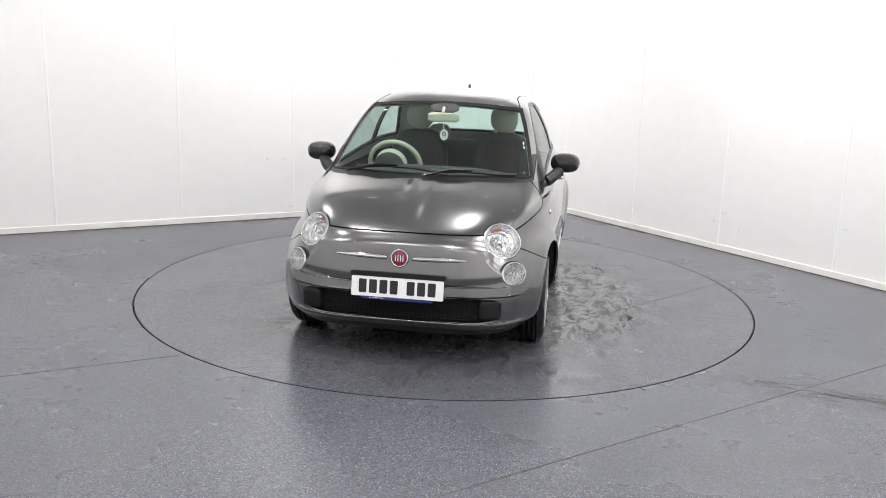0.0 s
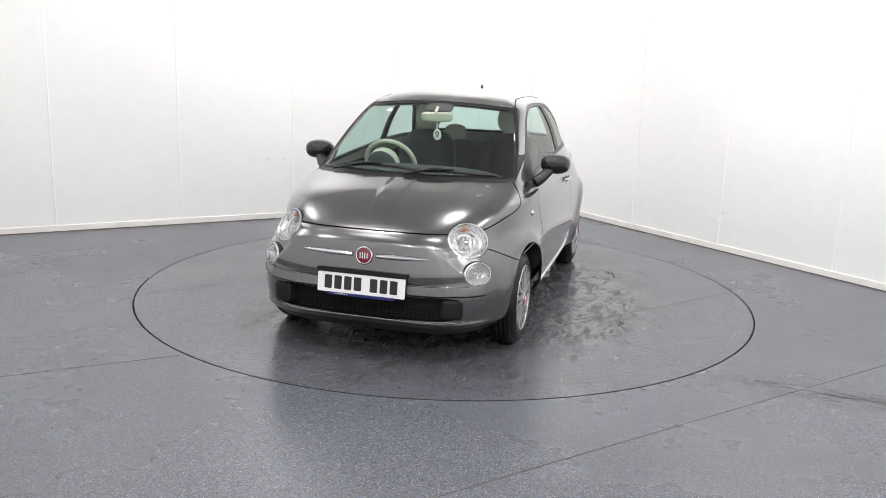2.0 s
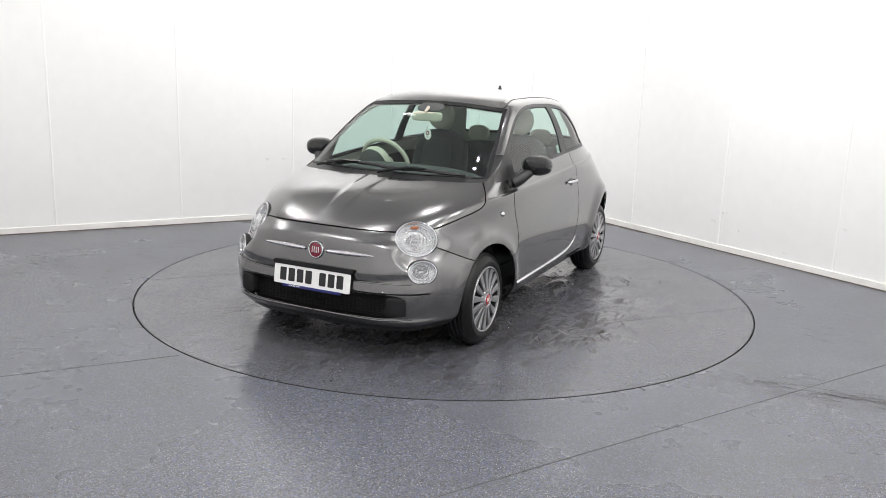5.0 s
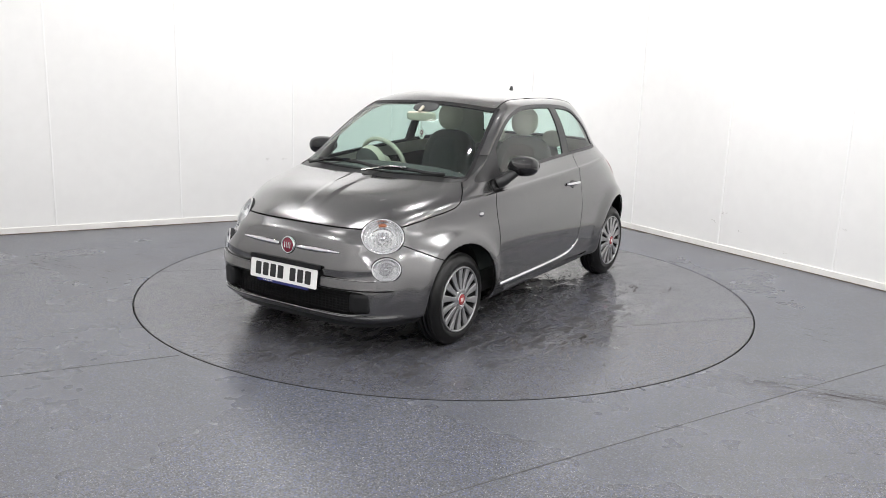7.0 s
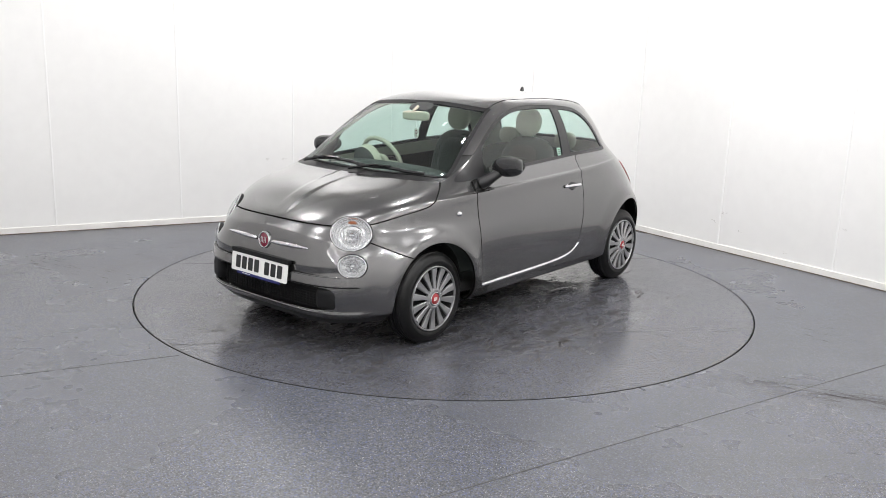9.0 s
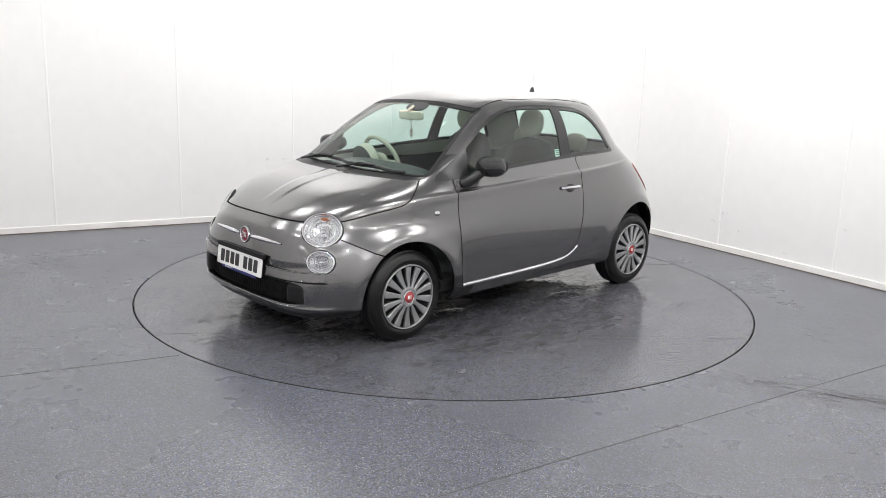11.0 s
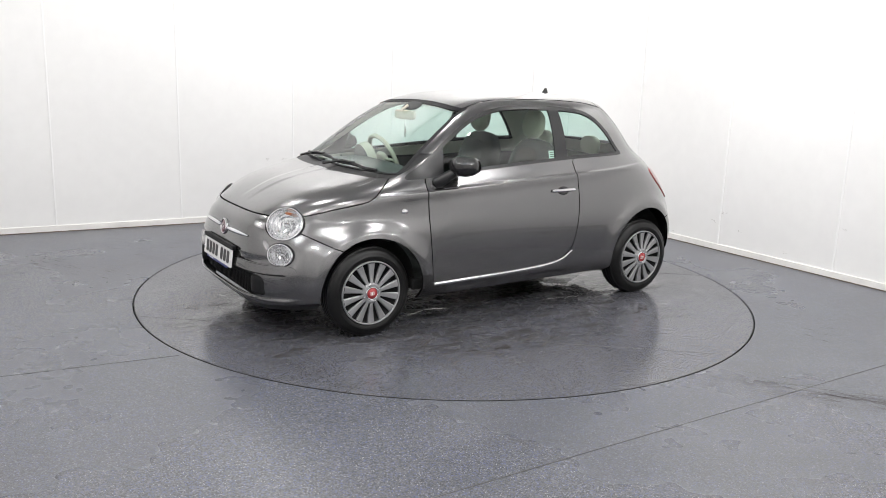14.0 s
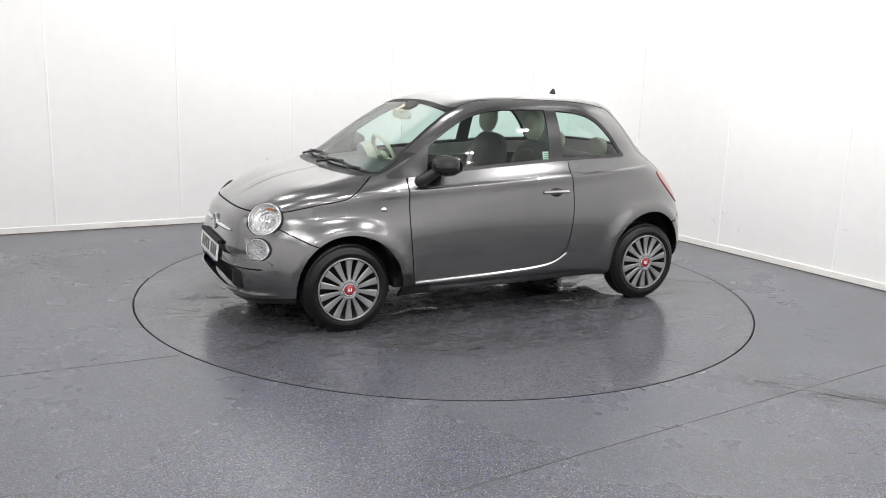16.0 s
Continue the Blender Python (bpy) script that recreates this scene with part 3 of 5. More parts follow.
def natural_spline(xs, ys, q):
    """Cubic interpolation with monotone slopes, of each column."""
    xs, ys = np.asarray(xs, float), np.asarray(ys, float)
    h = np.diff(xs)
    d = np.diff(ys, axis=0) / h[:, None]
    m = np.zeros_like(ys)
    m[0], m[-1] = d[0], d[-1]
    for i in range(1, len(xs) - 1):
        w1, w2 = 2 * h[i] + h[i - 1], h[i] + 2 * h[i - 1]
        same = d[i - 1] * d[i] > 0
        with np.errstate(divide="ignore", invalid="ignore"):
            m[i] = np.where(same, (w1 + w2) / (w1 / d[i - 1] + w2 / d[i]), 0)
    k = np.clip(np.searchsorted(xs, q) - 1, 0, len(h) - 1)
    t = ((q - xs[k]) / h[k])[:, None]
    hh = h[k][:, None]
    return (2 * t**3 - 3 * t**2 + 1) * ys[k] + (t**3 - 2 * t**2 + t) * hh * m[k] + (-2 * t**3 + 3 * t**2) * ys[k + 1] + (t**3 - t**2) * hh * m[k + 1]


def fair(P, nv, width=0.022):
    """Evens out the curvature of each column, the ends held."""
    k = max(int(3 * width * nv), 1)
    w = np.exp(-0.5 * (np.arange(-k, k + 1) / (width * nv)) ** 2)
    w /= w.sum()
    E = np.concatenate([2 * P[:1] - P[k:0:-1], P, 2 * P[-1:] - P[-2:-k - 2:-1]])
    return np.stack([np.convolve(E[:, c], w, "valid") for c in range(P.shape[1])], 1)


def skin_grid(nu, nv):
    keys = sorted(RINGS)
    q = np.linspace(0, 1, nv)
    P = fair(natural_spline(keys, [RINGS[k] for k in keys], q), nv)
    G = np.zeros((nv, nu, 3))
    a = np.linspace(0, np.pi / 2, 400)
    for j in range(nv):
        zf, xf, zs, w, zr, xr, nf, nr, rise = P[j]
        xm = -0.05 - 0.24 * smooth(0.86, 0.96, q[j])
        c, s = np.cos(a), np.sin(a)
        fx, fy = xm + (xf - xm) * c ** (2 / nf), w * s ** (2 / nf)
        rx, ry = xm + (xr - xm) * c ** (2 / nr), w * s ** (2 / nr)
        x = np.concatenate([fx, rx[::-1][1:]])
        y = np.concatenate([fy, ry[::-1][1:]])
        seg = np.concatenate([[0], np.cumsum(np.hypot(np.diff(x), np.diff(y)))])
        u = np.linspace(0, seg[-1], nu)
        X, Y = np.interp(u, seg, x), np.interp(u, seg, y)
        side = zs - rise * X
        k = np.clip(Y / w, 0, 1)
        bf = k ** 2.6
        zfront = zf + (side - zf) * bf
        zrear = zr + (side - zr) * bf
        mix = smooth(-0.6, 0.6, X)
        G[j, :, 0], G[j, :, 1] = X, Y
        G[j, :, 2] = zfront * mix + zrear * (1 - mix)
    G[:, 0, 1] = 0
    G[:, -1, 1] = 0
    return G


def grid_normals(G):
    E = np.concatenate([G[:, 1:2] * [1, -1, 1], G, G[:, -2:-1] * [1, -1, 1]], 1)
    E = np.concatenate([2 * E[:1] - E[1:2], E, E[-2:-1] * [1, -1, 1]], 0)
    du = E[1:-1, 2:] - E[1:-1, :-2]
    dv = E[2:, 1:-1] - E[:-2, 1:-1]
    n = np.cross(du, dv)
    n /= np.maximum(np.linalg.norm(n, axis=2, keepdims=True), 1e-9)
    n[-1] = (0, 0, 1)
    return n


def crease_height(x):
    return 0.889 + 0.045 * (0.465 - x)


def relief(V, N):
    """How far pressed features stand out of the skin."""
    x, y, z = V[..., 0], V[..., 1], V[..., 2]
    side = smooth(0.45, 0.8, N[..., 1])
    front = smooth(0.2, 0.6, N[..., 0]) * smooth(1.3, 1.5, x)
    d = np.zeros_like(x)
    for (cx, cz), r, out in ((ARCH_F, ARCH_FR, 0.020), (ARCH_R, ARCH_RR, 0.026)):
        q = np.hypot(x - cx, z - cz) - r
        d += side * out * np.exp(-np.clip(q - 0.012, 0, None) ** 2 / 0.0042) * smooth(0.16, 0.30, z)
    # rear haunch
    d += side * 0.024 * np.exp(-((x + 1.12) / 0.36) ** 2 - ((z - 0.68) / 0.24) ** 2)
    # shoulder crease
    zc = crease_height(x)
    along = smooth(-1.35, -1.0, x) * smooth(1.25, 0.85, x)
    d += side * along * (0.012 * np.exp(-np.clip(zc - z, 0, None) ** 2 / 0.0016) * smooth(zc + 0.016, zc - 0.004, z))
    # rub groove low on the doors
    d -= side * 0.010 * np.exp(-((z - 0.245) / 0.025) ** 2) * smooth(0.85, 0.7, x) * smooth(-0.8, -0.6, x)
    # raised nose field round the badge
    e = np.maximum(np.abs(y) - 0.50 - 0.10 * smooth(0.62, 0.50, z), np.abs(z - 0.585) - 0.115 + 0.10 * np.abs(y) ** 2)
    d += front * 0.013 * smooth(0.022, -0.034, e)
    d += front * 0.012 * np.exp(-((z - 0.250) / 0.014) ** 2)
    # the bonnet's raised middle, between two narrow folds
    top = smooth(0.3, 0.6, N[..., 2]) * smooth(0.98, 1.06, x) * smooth(1.70, 1.50, x)
    fold = 0.052 + 0.03 * (1.75 - x)
    d += top * 0.0045 * smooth(fold + 0.022, fold - 0.012, y)
    return d


def build_skin(nu=320, nv=270):
    G = skin_grid(nu, nv)
    N = grid_normals(G)
    G = G + N * relief(G, N)[..., None]
    G[:, 0, 1] = 0
    G[:, -1, 1] = 0
    G[-1, :, 1] = 0
    N = grid_normals(G)
    V = np.concatenate([G.reshape(-1, 3), N.reshape(-1, 3)], 1)
    idx = np.arange(nu * nv).reshape(nv, nu)
    a, b, c, d = idx[:-1, :-1].ravel(), idx[:-1, 1:].ravel(), idx[1:, 1:].ravel(), idx[1:, :-1].ravel()
    T = np.concatenate([np.stack([a, b, c], 1), np.stack([a, c, d], 1)])
    return V, T


def clip(V, T, field):
    """Keeps the part of a triangle mesh where field(V) is negative, cut exactly along its zero line."""
    f = field(V)
    f = np.where(np.abs(f) < 1e-6, -1e-6, f)
    neg = f < 0
    cnt = neg[T].sum(1)
    keep = T[cnt == 3]
    mixed = T[(cnt == 1) | (cnt == 2)]
    extra, cache, tris = [], {}, []
    base = len(V)

    def cut(i, j):
        key = (i, j) if i < j else (j, i)
        k = cache.get(key)
        if k is None:
            i, j = key
            t = f[i] / (f[i] - f[j])
            cache[key] = k = base + len(extra)
            extra.append(V[i] + (V[j] - V[i]) * t)
        return k

    for tri in mixed:
        s = [int(i) for i in tri]
        g = [bool(neg[i]) for i in s]
        while not (g[0] and not g[2]):
            s, g = s[1:] + s[:1], g[1:] + g[:1]
        if g[1]:
            p, q = cut(s[1], s[2]), cut(s[0], s[2])
            tris += [(s[0], s[1], p), (s[0], p, q)]
        else:
            p, q = cut(s[0], s[1]), cut(s[0], s[2])
            tris.append((s[0], p, q))
    if extra:
        V = np.concatenate([V, np.array(extra)])
    if tris:
        keep = np.concatenate([keep, np.array(tris, int)])
    used, inv = np.unique(keep, return_inverse=True)
    return V[used], inv.reshape(-1, 3)


def outline_field(points, axes, n=160):
    """Signed distance, negative inside, from a smooth closed outline in two axes."""
    C = np.array([list(q)[:2] for q in spline([(a, b, 0) for a, b in points], n, True)])
    D = np.roll(C, -1, 0) - C

    def field(V):
        P = V[:, list(axes)]
        best = np.full(len(P), 1e9)
        inside = np.zeros(len(P), bool)
        for k in range(n):
            r = P - C[k]
            t = np.clip((r @ D[k]) / max(D[k] @ D[k], 1e-12), 0, 1)
            best = np.minimum(best, ((r - t[:, None] * D[k]) ** 2).sum(1))
            x0, y0 = C[k]
            x1, y1 = C[(k + 1) % n]
            if y0 != y1:
                inside ^= ((y0 > P[:, 1]) != (y1 > P[:, 1])) & (P[:, 0] < (x1 - x0) * (P[:, 1] - y0) / (y1 - y0) + x0)
        best = np.sqrt(best)
        return np.where(inside, -best, best)

    return field


def hem(V, T, depth):
    """Turned-in edges along the border, except on the mid plane."""
    e = np.concatenate([T[:, [0, 1]], T[:, [1, 2]], T[:, [2, 0]]])
    seen = set(map(tuple, e.tolist()))
    rim = [(i, j) for i, j in map(tuple, e.tolist()) if (j, i) not in seen]
    rim = [(i, j) for i, j in rim if not (abs(V[i, 1]) < 1e-5 and abs(V[j, 1]) < 1e-5)]
    new_v, faces, top, low = [], [], {}, {}
    base = len(V)
    for i, j in rim:
        for k in (i, j):
            if k not in top:
                top[k] = base + len(new_v)
                new_v.append(V[k])
                low[k] = base + len(new_v)
                q = V[k].copy()
                q[:3] -= q[3:] / max(np.linalg.norm(q[3:]), 1e-6) * depth
                new_v.append(q)
        faces.append((top[j], top[i], low[i], low[j]))
    W = np.concatenate([V, np.array(new_v)]) if new_v else V
    return W, faces


def mirrored(W):
    M = W.copy()
    M[:, 1] *= -1
    return M


def panel(name, VT, mat, parent, label="", depth=0.012, offset=0.0, sides="both"):
    """Makes a panel of the skin: 'both' joins the two halves, 'left' and 'right' make one."""
    V, T = VT
    V = V.copy()
    if offset:
        V[:, :3] += V[:, 3:] * offset
        V[np.abs(VT[0][:, 1]) < 1e-6, 1] = 0
    W, F = hem(V, T, depth) if depth else (V, [])
    faces = [tuple(t) for t in T.tolist()] + F
    if sides == "left":
        return soup(name, W[:, :3], faces, mat, parent, label)
    M = mirrored(W)
    flipped = [f[::-1] for f in faces]
    if sides == "right":
        return soup(name, M[:, :3], flipped, mat, parent, label)
    n = len(W)
    verts = np.concatenate([W, M])[:, :3]
    remap = np.arange(2 * n)
    mid = np.where(np.abs(W[:, 1]) < 1e-5)[0]
    remap[n + mid] = mid
    allf = faces + [tuple(int(remap[i + n]) for i in f) for f in flipped]
    used = np.unique(np.concatenate([np.array(f) for f in allf]))
    back = np.zeros(2 * n, int)
    back[used] = np.arange(len(used))
    return soup(name, verts[used], [tuple(int(back[i]) for i in f) for f in allf], mat, parent, label)


def minus(*fs):
    """Inside the first field and outside the others."""
    return lambda V: np.maximum.reduce([fs[0](V)] + [-f(V) for f in fs[1:]])


def both(*fs):
    return lambda V: np.maximum.reduce([f(V) for f in fs])


def either(*fs):
    return lambda V: np.minimum.reduce([f(V) for f in fs])


def grown(f, d):
    return lambda V: f(V) - d


# outlines on the skin
def f_arch_f(V):
    return np.where(V[:, 1] > 0.35, np.hypot(V[:, 0] - ARCH_F[0], V[:, 2] - ARCH_F[1]) - ARCH_FR, 1.0)


def f_arch_r(V):
    return np.where(V[:, 1] > 0.35, np.hypot(V[:, 0] - ARCH_R[0], V[:, 2] - ARCH_R[1]) - ARCH_RR, 1.0)


def lamp_field(at, normal, ra, rb):
    n = np.array(Vector(normal).normalized())
    a = np.cross((0, 0, 1), n)
    a /= np.linalg.norm(a)
    b = np.cross(n, a)
    def field(V):
        r = V[:, :3] - np.array(at)
        q = np.hypot(r @ a / ra, r @ b / rb)
        return np.where(r @ n > -0.25, (q - 1) * min(ra, rb), 1.0)
    return field


HEAD_AT, HEAD_N = (1.620, 0.555, 0.704), (0.70, 0.55, 0.46)
FOG_AT, FOG_N = (1.678, 0.629, 0.530), (0.74, 0.64, 0.15)
f_head = lamp_field(HEAD_AT, HEAD_N, 0.122, 0.106)
f_fog = lamp_field(FOG_AT, FOG_N, 0.084, 0.069)


def scuttle_edge(y):
    """x of the bonnet's rear edge."""
    return np.interp(y, [0, 0.2, 0.35, 0.46, 0.55, 0.61, 0.645, 0.665, 0.70], [1.118, 1.114, 1.102, 1.082, 1.055, 1.022, 0.975, 0.94, 0.90])


def f_bonnet(V):
    x, y, z = V[:, 0], np.abs(V[:, 1]), V[:, 2]
    line = np.interp(x, [0.90, 0.93, 0.957, 1.00, 1.03, 1.06, 1.09, 1.12, 1.15, 1.18, 1.25, 1.33, 1.50, 1.65], [1.0, 0.978, 0.962, 0.932, 0.910, 0.888, 0.866, 0.846, 0.831, 0.823, 0.808, 0.793, 0.750, 0.735])
    lip = 0.735 + (line - 0.735) * smooth(0.34, 0.48, y)
    rear = scuttle_edge(y)
    return np.maximum.reduce([lip - z, rear - x, z - 1.1])


def f_screen(V):
    x, y, z = V[:, 0], np.abs(V[:, 1]), V[:, 2]
    edge = np.interp(z, [0.93, 0.96, 1.05, 1.18, 1.28, 1.38], [0.672, 0.664, 0.644, 0.606, 0.570, 0.522])
    return np.maximum.reduce([y - edge, z - (1.372 + 0.028 * (1 - (y / 0.53) ** 2)), 0.2 - x, x - scuttle_edge(y) + 0.075 - 0.10 * np.clip(y - 0.45, 0, None)])


def f_cowl(V):
    x, y, z = V[:, 0], np.abs(V[:, 1]), V[:, 2]
    return np.maximum.reduce([y - 0.664, x - scuttle_edge(y), 0.6 - x, z - 1.1, 0.85 - z])


DLO = [(0.875, 0.951), (0.739, 1.041), (0.59, 1.150), (0.405, 1.270), (0.256, 1.339), (0.081, 1.379), (-0.118, 1.390), (-0.30, 1.388), (-0.46, 1.382), (-0.648, 1.360), (-0.770, 1.309), (-0.870, 1.216), (-0.954, 1.100), (-0.985, 1.054), (-0.93, 1.043), (-0.70, 1.039), (-0.429, 1.031), (0.006, 1.006), (0.30, 0.986), (0.62, 0.963)]
f_dlo2 = outline_field(DLO, (0, 2), 260)
DOOR = [(0.742, 0.98), (0.752, 0.80), (0.752, 0.62), (0.735, 0.42), (0.722, 0.315), (0.70, 0.292), (0.45, 0.298), (0.10, 0.308), (-0.18, 0.322), (-0.32, 0.354), (-0.41, 0.420), (-0.447, 0.53), (-0.472, 0.70), (-0.474, 0.85), (-0.460, 1.00), (-0.452, 1.045), (-0.1, 1.03), (0.3, 1.01), (0.70, 0.995)]
f_door2 = outline_field(DOOR, (0, 2), 260)
TAIL = [(-1.42, 0.93), (-1.36, 0.90), (-1.36, 0.70), (-1.44, 0.62), (-1.52, 0.66), (-1.50, 0.82)]


def sided(f):
    return lambda V: np.where(V[:, 1] > 0.42, f(V), 1.0)


f_dlo, f_door = sided(f_dlo2), sided(f_door2)


def f_bumper(V):
    """All below the seam from the headlamp to the wheel arch, ahead of it."""
    x, y, z = V[:, 0], V[:, 1], V[:, 2]
    seam = np.interp(x, [1.25, 1.39, 1.55, 1.63, 1.9], [0.52, 0.572, 0.652, 0.69, 0.742])
    return np.maximum.reduce([1.18 - x, z - np.where(y < 0.5, 0.742, seam)])


def f_rear_bumper(V):
    x, y, z = V[:, 0], V[:, 1], V[:, 2]
    return np.maximum.reduce([x + 1.18, z - np.interp(y, [0, 0.6, 0.8], [0.62, 0.62, 0.56])])


def f_tailgate(V):
    x, y, z = V[:, 0], V[:, 1], V[:, 2]
    return np.maximum.reduce([x + 0.90, y - np.interp(z, [0.6, 0.9, 1.05, 1.4], [0.50, 0.56, 0.56, 0.46]), 0.62 - z, z - 1.42])


def f_rear_glass(V):
    x, y, z = V[:, 0], V[:, 1], V[:, 2]
    return np.maximum.reduce([x + 0.85, y - np.interp(z, [1.0, 1.1, 1.4], [0.50, 0.52, 0.42]), 1.065 - z, z - 1.365])


def f_tail(V):
    x, y, z = V[:, 0], V[:, 1], V[:, 2]
    return np.where((x < -1.0) & (y > 0.4), np.hypot((y - 0.60) / 0.065, (z - 0.80) / 0.12) - 1, 1.0) * 0.075


GRILLE = [(0.0, 0.395), (0.25, 0.398), (0.48, 0.402), (0.555, 0.388), (0.572, 0.345), (0.545, 0.292), (0.47, 0.268), (0.25, 0.262), (0.0, 0.260)]
f_grille2 = outline_field(GRILLE + [(-a, b) for a, b in GRILLE[-2:0:-1]], (1, 2), 200)


def f_grille(V):
    return np.where(V[:, 0] > 1.5, f_grille2(V), 1.0)


def f_roof_ditch(V):
    """Inside the roof panel, between the two roof mouldings."""
    x, y, z = V[:, 0], V[:, 1], V[:, 2]
    return np.maximum.reduce([y - np.interp(x, [-0.95, -0.6, -0.28, 0.1, 0.3, 0.42], [0.475, 0.468, 0.455, 0.468, 0.505, 0.51]), 1.36 - z, -0.90 - x])


def build_car_shell(car):
    S = build_skin()
    g = 0.0034
    keep = clip(*S, grown(lambda V: -f_arch_f(V), 0))
    keep = clip(*keep, lambda V: -f_arch_r(V))
    # front
    bon = clip(*clip(*keep, grown(f_bonnet, -g)), grown(lambda V: -f_head(V), 0))
    panel("bonnet", bon, M_PAINT, car, "grey metallic clamshell bonnet with soft folds")
    holes = either(f_head, f_fog, f_grille)
    bmp = clip(*clip(*keep, grown(f_bumper, -g)), lambda V: -holes(V))
    bmp = clip(*bmp, lambda V: -(f_bonnet(V) - g))
    chin_line = lambda V: V[:, 2] - 0.218 - 0.02 * smooth(1.75, 1.45, V[:, 0])
    chin = clip(*bmp, chin_line)
    bmp = clip(*bmp, lambda V: -chin_line(V) + 0.001)
    panel("chin_spoiler", chin, M_BLACK, car, "black plastic edge under the bumper", 0.012, -0.004)
    nose = panel("front_bumper", bmp, M_PAINT, car, "grey metallic bumper and nose")
    band = clip(*keep, lambda V: np.maximum.reduce([np.abs(V[:, 2] - 0.437 - 0.02 * (V[:, 1] - 0.3)) - np.where(V[:, 1] < 0.66, 0.024, 0.024 - (V[:, 1] - 0.66) ** 2 * 12), 0.262 - V[:, 1], V[:, 1] - 0.70, 1.3 - V[:, 0]]))
    for sd in ("left", "right"):
        panel("bumper_moulding", band, M_PAINT, nose, "raised grey bumper moulding", 0.02, 0.013, sd)
    # sides
    wing = clip(*keep, lambda V: np.maximum.reduce([0.60 - V[:, 0], -f_bumper(V) + g, -f_bonnet(V) + g, -f_head(V), -f_door(V) + g, -f_dlo(V), -f_screen(V), -f_cowl(V) + 0.001, V[:, 2] - 0.93, 0.30 - V[:, 1]]))
    door = clip(*keep, lambda V: np.maximum(f_door(V) + g, -f_dlo(V)))
    sill = clip(*keep, lambda V: np.maximum.reduce([V[:, 0] - 1.18, -1.18 - V[:, 0], V[:, 2] - 0.36, -f_door(V) + g, 0.3 - V[:, 1]]))
    rest = lambda V: np.maximum.reduce([-f_bumper(V) + g, -f_bonnet(V) + g, -f_door(V) + g, -f_dlo(V), -f_screen(V), -f_cowl(V), -f_roof_ditch(V) + 0.004, -f_tailgate(V) + g, -f_rear_bumper(V) + g, -f_tail(V), -f_head(V)])
    frame_ = clip(*keep, lambda V: np.maximum.reduce([rest(V), np.maximum(-np.maximum(0.60 - V[:, 0], V[:, 2] - 0.93), -1), 0.36 - V[:, 2]]))
    for sd in ("left", "right"):
        panel("front_wing", wing, M_PAINT, car, "", sides=sd)
        d = panel("door", door, M_PAINT, car, "grey metallic door", sides=sd)
        panel("side_sill", sill, M_PAINT, car, "", sides=sd)
        panel("side_frame", frame_, M_PAINT, car, "pillars and rear quarter", sides=sd)
    roof = clip(*keep, lambda V: np.maximum.reduce([f_roof_ditch(V) + 0.004, -f_screen(V), -f_tailgate(V) + g]))
    panel("roof", roof, M_PAINT, car, "grey metallic roof")
    gate = clip(*keep, lambda V: np.maximum.reduce([f_tailgate(V) + g, -f_rear_glass(V)]))
    panel("tailgate", gate, M_PAINT, car)
    panel("rear_bumper", clip(*keep, grown(f_rear_bumper, -g)), M_PAINT, car)
    # glass with its black edges
    scr = panel("windscreen", clip(*keep, grown(f_screen, -0.014)), M_GLASS, car, "green-tinted windscreen", 0.004, -0.004)
    panel("screen_seal", clip(*keep, lambda V: np.maximum(f_screen(V), -f_screen(V) - 0.016)), M_SEAL, scr, "black glass edge", 0.01, -0.002)
    panel("scuttle", clip(*keep, lambda V: np.maximum(f_cowl(V), -f_screen(V))), M_BLACK, car, "black plastic scuttle under the wipers", 0.02, -0.006)
    rg = panel("rear_window", clip(*keep, grown(f_rear_glass, -0.02)), M_GLASS, car, "green-tinted rear window", 0.004, -0.004)
    panel("rear_seal", clip(*keep, lambda V: np.maximum(f_rear_glass(V), -f_rear_glass(V) - 0.022)), M_SEAL, rg, "black glass edge", 0.01, -0.002)
    front_line = lambda V: V[:, 0] - np.interp(V[:, 2], [0.95, 1.25], [0.612, 0.56])
    pil_f = lambda V: -(V[:, 0] - np.interp(V[:, 2], [1.04, 1.38], [-0.322, -0.352]))
    pil_r = lambda V: V[:, 0] - np.interp(V[:, 2], [1.04, 1.38], [-0.424, -0.434])
    win = clip(*keep, lambda V: np.maximum.reduce([f_dlo(V) + 0.019, front_line(V), pil_f(V)]))
    quarter = clip(*keep, lambda V: np.maximum.reduce([f_dlo(V) + 0.021, pil_r(V)]))
    seal = clip(*keep, lambda V: np.maximum.reduce([f_dlo(V), -np.maximum.reduce([f_dlo(V) + 0.021, front_line(V) + 0.004, pil_f(V) + 0.004]), -np.maximum.reduce([f_dlo(V) + 0.023, pil_r(V) + 0.004])]))
    for sd in ("left", "right"):
        w = panel("side_window", win, M_GLASS, car, "green-tinted door glass", 0.004, -0.006, sd)
        panel("rear_quarter_window", quarter, M_GLASS, car, "green-tinted quarter glass", 0.004, -0.005, sd)
        panel("window_surround", seal, M_FRAME, car, "black window frame and pillar cover", 0.012, -0.001, sd)
        panel("tail_lamp", clip(*keep, f_tail), M_REDLENS, car, "red tail lamp", 0.02, 0.006, sd)
    # inside: trim above the waist, dark below
    cav = lambda V: np.maximum.reduce([-f_arch_f(V), -f_arch_r(V), -f_head(V) + 0.002, -f_fog(V) + 0.002, -f_grille(V)])
    upper = clip(*S, lambda V: np.maximum.reduce([-f_dlo(V) - 0.004, -f_screen(V) - 0.012, -f_rear_glass(V) - 0.015, 0.93 - V[:, 2], V[:, 0] - 0.97]))
    panel("interior_trim", upper, M_HEADLINER, car, "pale pillar trim and headlining", 0, -0.022)
